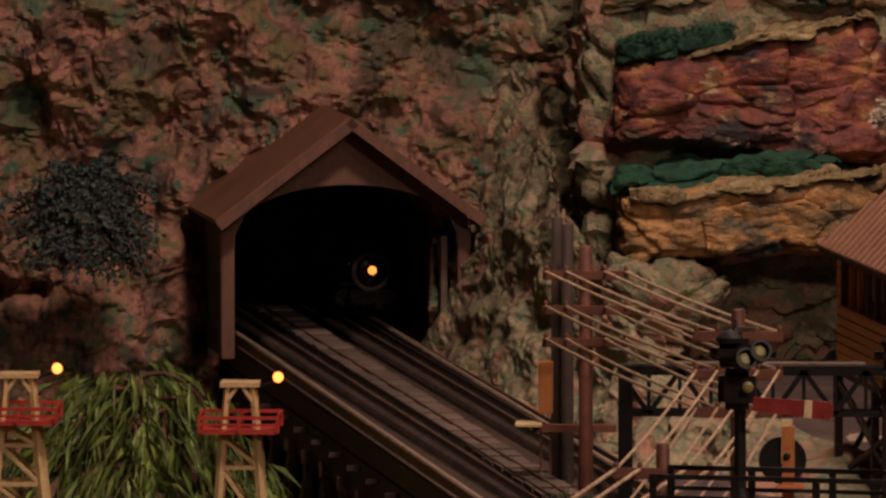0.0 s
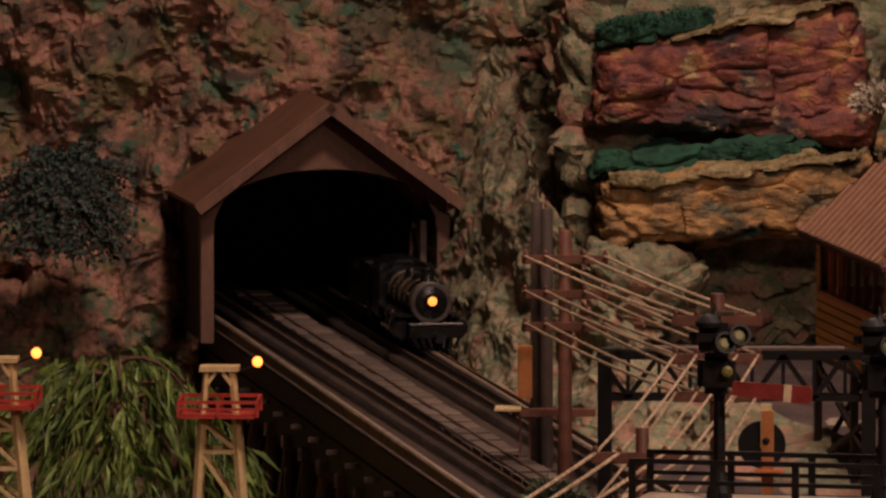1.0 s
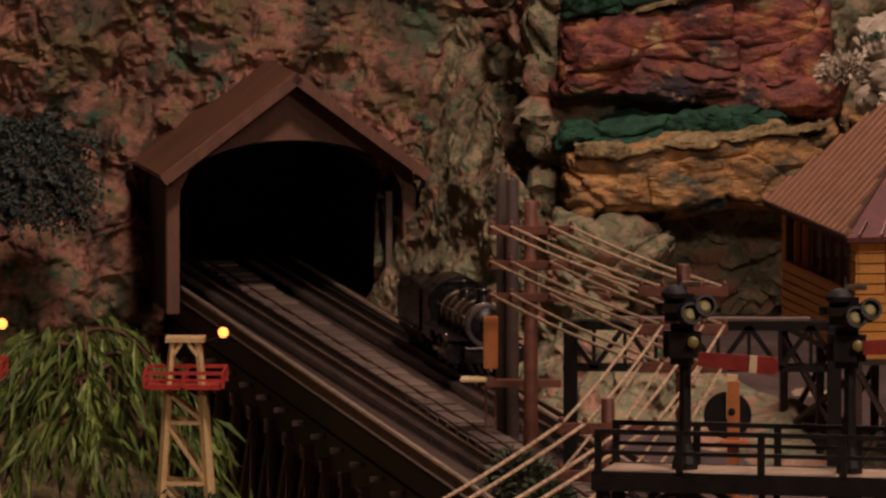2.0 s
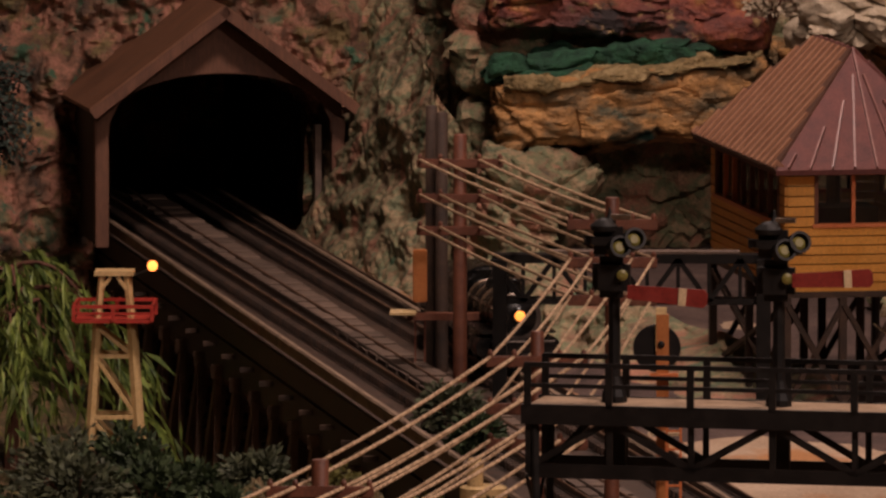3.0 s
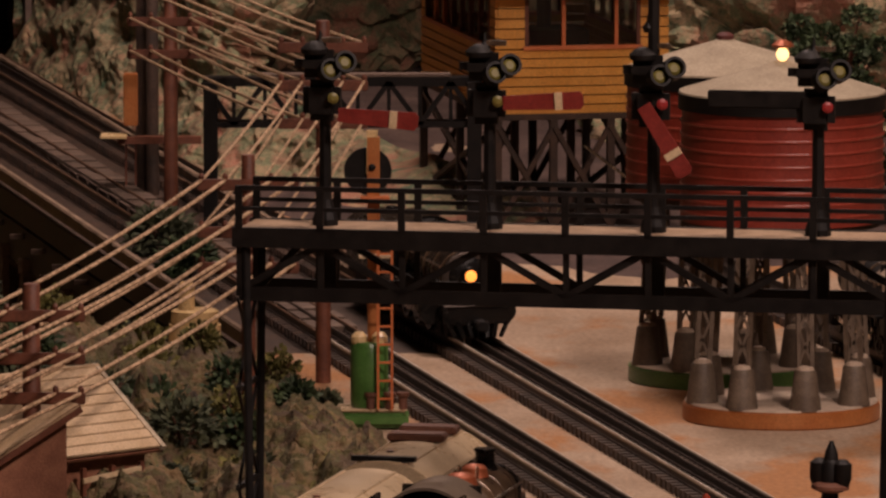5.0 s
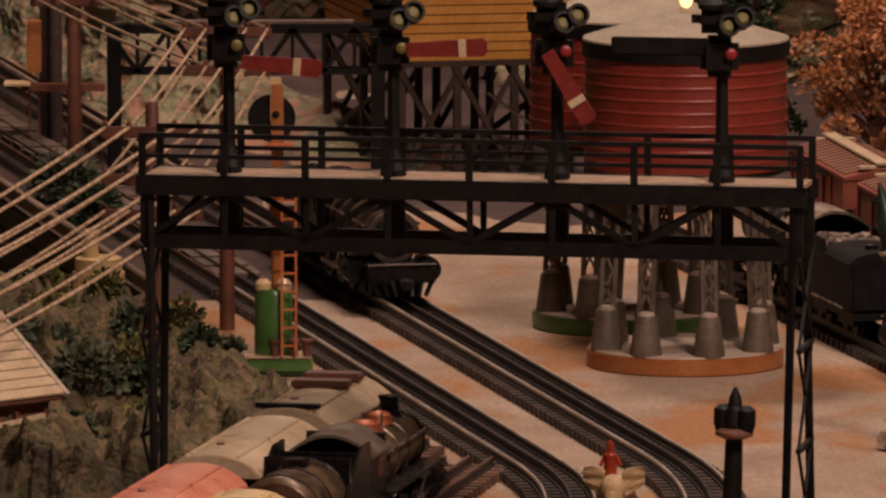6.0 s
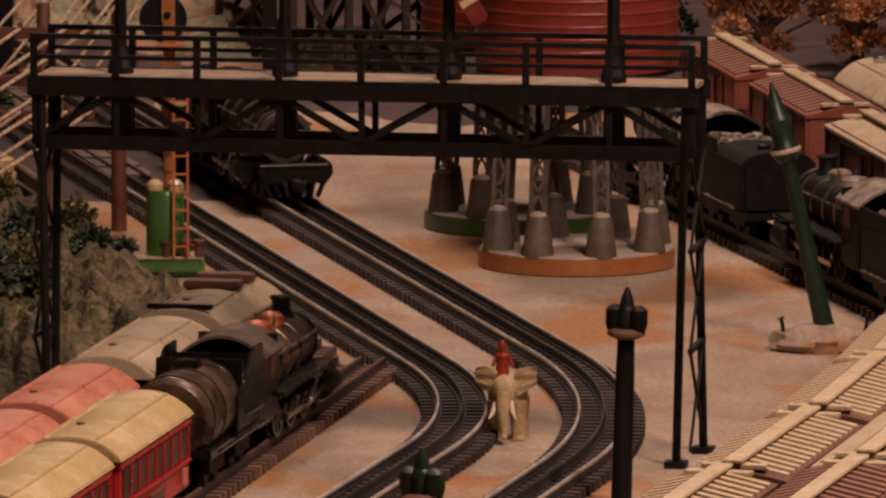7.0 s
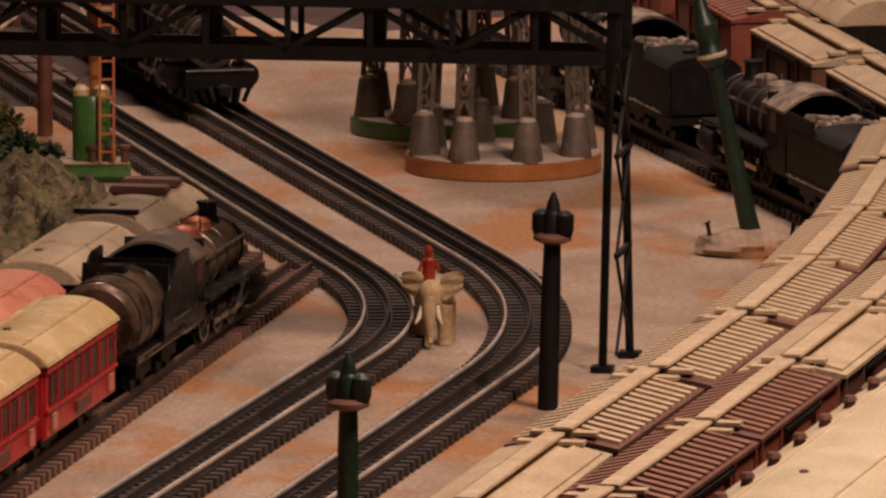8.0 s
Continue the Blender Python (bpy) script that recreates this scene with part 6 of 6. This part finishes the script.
def freight_yard():
    rows_d = [(0.148, 4.56), (0.208, 4.789), (0.268, 5.005), (0.330, 5.215), (0.388, 5.43), (0.436, 5.64), (0.478, 5.85), (0.512, 6.08)]
    track(polyline(rows_d + [(0.53, 6.3)]), "dusty yard track under the stock cars", TIE_BROWN, RAIL_RUST, RAIL_RUST, limit=0)
    brown = boxcar(BOX_BROWN, BOX_BROWN, ROOFWALK, "brown freight car with pale ribbed roof and running board")
    tan = boxcar(BOX_BROWN, BOX_TAN, ROOFWALK, "brown freight car with a smooth dusty tan roof", ribbed=False)

    maroon = boxcar(BOX_RED, BOX_BROWN, ROOFWALK, "maroon freight car with a ribbed roof and pale running board", rib_top=BOX_TAN_RED)

    def put(i, rows, kind):
        (xa, ya), (xb, yb) = rows[max(0, i - 1)], rows[min(len(rows) - 1, i + 1)]
        copy_thing(kind, pose(rows[i][0], rows[i][1], 0, 0, 0, math.degrees(math.atan2(yb - ya, xb - xa))))
    for i, kind in enumerate((brown, tan, brown, brown, brown, brown, brown, brown)):
        put(i, rows_d, kind)
    rows_e = [(0.221, 4.62), (0.284, 4.825), (0.344, 5.035), (0.404, 5.25), (0.460, 5.46), (0.512, 5.68)]
    track(polyline(rows_e), "dusty yard track beside the stock cars", TIE_BROWN, RAIL_RUST, RAIL_RUST, limit=0)
    for i, kind in enumerate((maroon, maroon, maroon, tan, brown, brown)):
        put(i, rows_e, kind)
    for ob in (brown, tan, maroon):
        for o in [*ob.children_recursive, ob]:
            bpy.data.objects.remove(o)
    big = coach("long pale passenger car roof with a row of dark vents", BOX_BROWN, ROOF_PALE, pose(0.383, 4.80, 0, 0, 0, 73.9), L=0.42, w=0.085, z1=0.088, arch=0.012)
    for k in range(7):
        part("roof_vent", Mesh().lathe([(0.0035, 0), (0.003, 0.004), (0.0042, 0.0045), (0.003, 0.007)], 10, pose(-0.19 + 0.063 * k, 0.028, 0.0955)), BOX_BROWN, big)
    coach("long pale passenger car roof with a row of dark vents", BOX_BROWN, ROOF_PALE, pose(0.508, 5.24, 0, 0, 0, 73.9), L=0.42, w=0.085, z1=0.088, arch=0.012)
    # far yard: black locomotives, box cars, a silver diesel
    track(straight(0.60, 5.75, 0.25, 7.5), "dark yard track under black locomotives", TIE, RAIL_DARK, RAIL_DARK, limit=0)
    ang = math.degrees(math.atan2(1, -0.2))
    for y in (6.97, 6.53):
        x = 0.399 + (6.75 - y) * 0.2
        steam_loco("steam_locomotive", "dusty black steam locomotive standing in the yard", pose(x, y, 0, 0, 0, ang), BLACK, DUST, DUST)
        tender("dusty black tender standing in the yard", pose(x + 0.041, y - 0.205, 0, 0, 0, ang), BLACK, 0.14, DUST)
    ang = math.degrees(math.atan2(1, -0.14))
    boxcar(BOX_RED, BOX_RED, ROOFWALK, "red box car with a pale running board", at=pose(0.467, 6.88, 0, 0, 0, ang), z1=0.08, rib_top=BOX_TAN_RED)
    boxcar(BOX_BROWN, BOX_TAN, ROOFWALK, "brown box car with a dusty tan roof", ribbed=False, at=pose(0.505, 6.62, 0, 0, 0, ang), z1=0.08)
    boxcar(BOX_BROWN, BOX_TAN, ROOFWALK, "brown box car with a dusty tan roof", ribbed=False, at=pose(0.54, 6.38, 0, 0, 0, ang), z1=0.08)
    boxcar(BOX_RED, BOX_RED, ROOFWALK, "red box car with a pale running board", at=pose(0.431, 7.12, 0, 0, 0, ang), z1=0.08, rib_top=BOX_TAN_RED)
    track(straight(0.62, 5.8, 0.378, 7.5), "dark yard track under box cars", TIE, RAIL_DARK, RAIL_DARK, limit=0)
    d = coach("dusty silver diesel locomotive with roof fans", LOCO, ROOF_GREY, pose(0.545, 6.98, 0, 0, 0, ang), L=0.26, w=0.06, z1=0.07, arch=0.016)
    for k in range(5):
        part("roof_fan", Mesh().lathe([(0.009, 0), (0.01, 0.003), (0.006, 0.005)], 14, pose(-0.1 + 0.05 * k, 0, 0.0855)), STEEL, d)
    track(straight(0.66, 6.2, 0.48, 7.5), "dark yard track under a diesel", TIE, RAIL_DARK, RAIL_DARK, limit=0)


# ---- roofs and garden on the hill ----
COTTAGE_AT, SHED_AT = (-0.179, 6.131), (-0.188, 5.971)


def roof_courses(rf, m, along_y, width, count, lift):
    """Overlapping roof strips laid across a slope; m puts the slope's plane flat, x down the slope."""
    step = width / count
    for i in range(count):
        part("roof_course", Mesh().box(step * (i + 0.5), along_y / 2, lift * 2.2, step * 0.92, along_y, 0.0022, m), HOUSE_ROOF, rf, bevel=0.0004)


def cottage():
    # ridge along local y, the visible slope falling to local x
    t = thing("cottage", "brick-red cottage with a buff slatted roof and rail fence", "house", pose(*COTTAGE_AT, 0, 0, 0, -48))
    run, drop, zr, n = 0.062, 0.043, 0.094, 0.088
    slope = math.degrees(math.atan2(drop, run))
    length = math.hypot(run, drop) + 0.004
    part("wall", Mesh().box(0, -n / 2, 0.022, 2 * run - 0.014, n - 0.014, 0.06), HOUSE_WALL, t)
    part("gable", Mesh().prism([(-run + 0.008, 0.05), (run - 0.008, 0.05), (0, zr - 0.006)], n - 0.016, pose(0, -n / 2, 0)), HOUSE_WALL, t)
    for s in (1, -1):
        m = pose(0, -n, zr, 0, slope if s > 0 else 180 - slope, 0)
        rf = part("roof", Mesh().box(length / 2, n / 2, -0.0018 * s, length, n, 0.002, m), HOUSE_WALL, t, "buff slatted roof slope")
        roof_courses(rf, m, n, length, 9, 0.0008 * s)
        for y in (0.002, n - 0.002):
            part("verge", Mesh().box(length / 2, y, 0.002 * s, length + 0.003, 0.0035, 0.003, m), PLASTER, rf, "whitish verge strip")
    part("ridge_cap", Mesh().box(0, -n / 2, zr + 0.002, 0.006, n, 0.0022), HOUSE_ROOF, t)
    for k in range(3):
        part("fence_rail", Mesh().beam((run + 0.004, -n + 0.02, 0.008 + 0.013 * k), (run + 0.004, -0.02, 0.012 + 0.013 * k), 0.0022, 0.003), ROOFWALK, t)
    for k in range(3):
        part("fence_post", Mesh().box(run + 0.002, -n + 0.022 + 0.024 * k, 0.02, 0.003, 0.003, 0.044), POLE, t)
    # high edge along local y, the roof falling to minus x
    s = thing("shed", "low shed with one buff roof slope and dark red walls", "shed", pose(*SHED_AT, 0, 0, 0, 30.7))
    run, drop, zr, n = 0.075, 0.038, 0.092, 0.22
    slope = math.degrees(math.atan2(drop, run))
    length = math.hypot(run, drop) + 0.006
    part("wall", Mesh().prism([(-run + 0.012, -0.01), (-0.003, -0.01), (-0.003, zr - 0.006), (-run + 0.012, zr - drop)], n - 0.012, pose(0, n / 2, 0)), HOUSE_WALL, s)
    m = pose(0.003, 0, zr, 0, 180 - slope, 0)
    rf = part("roof", Mesh().box(length / 2, n / 2, 0.001, length, n, 0.0025, m), HOUSE_ROOF, s, "buff board roof", bevel=0.0005)
    part("fascia", Mesh().box(length / 2, 0.001, 0.003, length, 0.002, 0.006, m), POLE, s)
    part("eave_board", Mesh().box(-run - 0.004, n / 2, zr - drop - 0.006, 0.003, n, 0.01), POLE, s)


    p = thing("planter", "round tan pedestal with a short post beside the track", "pedestal", pose(-0.131, 6.93, 0.01))
    part("drum", Mesh().lathe([(0.019, -0.018), (0.019, 0.014), (0.0172, 0.0142), (0.0172, 0.024), (0.015, 0.025)], 24), ROOF_CREAM, p, smooth=True)
    part("post", Mesh().lathe([(0.006, 0.025), (0.006, 0.042), (0.0045, 0.045)], 12, pose(-0.006, 0, 0)), ROOF_CREAM, p)


def plants():
    g = terrain_height
    feathery_bush(-0.668, 9.07, 0.135, 0.068, 0.072, LEAF_BLUE, "dark blue-green feathery bush hanging from the cliff", 11)
    spots = [(-0.15, 6.35, 0.034, LEAF_DARK), (-0.125, 6.24, 0.03, LEAF_GREY), (-0.19, 6.45, 0.036, LEAF_GREY), (-0.10, 6.52, 0.026, LEAF_GREY), (-0.055, 6.62, 0.016, LEAF_DARK), (-0.035, 6.66, 0.012, LEAF_GREY),
             (-0.08, 6.2, 0.016, LEAF_GREY), (-0.13, 6.05, 0.02, LEAF_GREY), (-0.24, 6.6, 0.03, LEAF_DARK), (-0.3, 7.0, 0.05, LEAF_DARK), (-0.36, 7.1, 0.045, LEAF_GREY), (-0.42, 7.0, 0.05, LEAF_DARK),
             (-0.2, 7.0, 0.03, LEAF_GREY), (-0.47, 7.15, 0.04, LEAF_GREY), (-0.52, 8.0, 0.05, LEAF_DARK), (-0.45, 7.85, 0.04, LEAF_GREY), (-0.16, 7.55, 0.02, LEAF_DARK), (-0.18, 7.7, 0.018, LEAF_GREY)]
    for k, (x, y, r, mat) in enumerate(spots):
        shrub(x, y, g(x, y) - 0.004, r, mat, "dark green leafy shrub on the hillside" if mat is LEAF_DARK else "grey-green mossy shrub on the hillside", 30 + k, 420, 0.007, 0.002)
    rnd = random.Random(77)
    for k in range(60):
        x, y = rnd.uniform(-0.5, -0.07), rnd.uniform(6.12, 6.88)
        if x > inner_x(y) - 0.085 or (x < -0.11 and y < 6.2):
            continue
        mat = rnd.choice((LEAF_DARK, LEAF_GREY, LEAF_MOSS))
        label = {LEAF_DARK: "dark green leafy shrub on the hillside", LEAF_GREY: "grey-green mossy shrub on the hillside", LEAF_MOSS: "yellow-green moss clump on the hillside"}[mat]
        shrub(x, y, g(x, y) - 0.004, rnd.uniform(0.012, 0.024), mat, label, 200 + k, 300, 0.0055, 0.002)
    for k, (x, y, r, mat) in enumerate(((-0.385, 6.83, 0.045, LEAF_DARK), (-0.33, 6.84, 0.04, LEAF_DARK), (-0.29, 6.8, 0.03, LEAF_GREY), (-0.43, 6.82, 0.05, LEAF_GREY), (-0.36, 6.7, 0.04, LEAF_DARK), (-0.41, 6.66, 0.045, LEAF_GREY), (-0.31, 6.68, 0.03, LEAF_DARK), (-0.17, 7.6, 0.035, LEAF_GREY), (-0.145, 7.45, 0.03, LEAF_DARK))):
        shrub(x, y, max(g(x, y), 0 if y > 7 else -1) - 0.004, r, mat, "dense dark shrub at the edge of the gorge", 300 + k, 900, 0.008, 0.002)
    for x, y, z, mat, label in ((-0.365, 6.5, 0.05, LEAF_GREY, "round grey-green cactus on the hillside"), (-0.37, 6.42, 0.035, LEAF_RUST, "round rust-brown cactus on the hillside")):
        c = thing("cactus", label, "cactus", pose(x, y, 0))
        part("stem", Mesh().ball(0, 0, z + 0.012, 0.013, 0.013, 0.017, 16, 10, 0.25, 3), mat, c, smooth=True)
        part("foot", Mesh().ball(0, 0, z * 0.5, 0.02, 0.02, z * 0.5 + 0.006, 12, 8, 0.2, 5), mat, c, smooth=True)
    for x0, z0, x1, z1, y in ((-0.16, 0.312, -0.055, 0.327, 8.95), (0.115, 0.285, 0.28, 0.295, 8.8)):
        m = Mesh()
        for i in range(26):
            k = i / 25
            blade_clump(m, (x0 + (x1 - x0) * k, y - 0.01 + rnd.uniform(-0.01, 0.02), z0 + (z1 - z0) * k + rnd.uniform(-0.004, 0.002)), rnd.uniform(0.004, 0.009), 40, 0.003, 0.001, 500 + i)
        solo("moss", m, MOSS, "ragged fringe of dark green moss on a ledge", "moss", kind="stuff")
    willow()
    autumn_tree(0.474, 7.62, 0.17, 0.065, 3)
    autumn_tree(0.555, 7.72, 0.18, 0.065, 4)
    autumn_tree(0.62, 7.5, 0.17, 0.06, 5)
    autumn_tree(0.375, 7.75, 0.18, 0.05, 6, LEAF_DARK, "dark green tree behind the water tanks")
    shrub(0.098, 8.78, 0.24, 0.03, PLASTER, "pale grey lichen clump between the slabs", 91, 500, 0.006, 0.0018, "lichen")


GLASS_CLEAR = bpy.data.materials.new("window_glass")
GLASS_CLEAR.use_nodes = True
_g = GLASS_CLEAR.node_tree.nodes["Principled BSDF"]
_g.inputs["Transmission Weight"].default_value, _g.inputs["Roughness"].default_value, _g.inputs["IOR"].default_value = 1.0, 0.03, 1.2

signal_bridge()
water_tower((0.281, 6.592, 0), ORANGE_DISC, "red banded water tank with lit roof lamp on an orange base", 0.139, True)
water_tower((0.249, 6.80, 0), GREEN, "red water tank with a pale roof on a green base", 0.135, False)
signal_tower()
lattice_gantry()
telegraph()
flood_tower((-0.4775, 8.3), 0.056)
flood_tower((-0.670, 8.3), 0.063)
ladder_signal()
elephant()
twin_post(0.262, 5.533, 0.128, 1.5, "black twin-lantern lamp post beside the track", BLACK, BOX_BROWN)
twin_post(0.130, 4.97, 0.120, 0.5, "dark green twin-lantern lamp post near the track", DARK_GREEN, BOX_BROWN)
green_post()
sidings()
freight_yard()
cottage()
plants()

# ---- the moving train ----
HEAD = math.degrees(math.atan2(-1, -SLOPE_IN))
ENGINE, DRIVERS = steam_loco("steam_locomotive", "black steam locomotive with a glowing headlamp running on the outer track", pose(0, 0, 0), LOCO, LOCO, LOCO, True)
COAL = tender("black tender coupled behind the running locomotive", pose(0, 0, 0), LOCO)


def travelled(t):
    """Metres along y since the start: steady, then a short stop."""
    steady, slow, speed = 4.72, 0.747, 0.495
    if t < steady:
        return speed * t
    k = min(t - steady, slow)
    return speed * (steady + k - k * k / (2 * slow))


def motions():
    unit = math.hypot(1, SLOPE_IN)
    times = [i / 30 for i in range(0, 166, 5)] + [166 / 30, 8.0]

    def spot(t, behind):
        y = 9.386 - travelled(t)
        d = Vector((-SLOPE_IN, -1)) / unit
        return pose(outer_x(y) + 0.007 * (y - 7.4) - d.x * behind, y - d.y * behind, 0, 0, 0, HEAD)
    walk(ENGINE, [(t, spot(t, 0)) for t in times])
    walk(COAL, [(t, spot(t, 0.205)) for t in times])
    for wheel, x, y, z in DRIVERS:
        rows = [i / 30 for i in range(166)] + [8.0]
        walk(wheel, [(t, pose(x, y, z, 0, math.degrees(travelled(t) * unit / 0.0165), 0)) for t in rows])


motions()
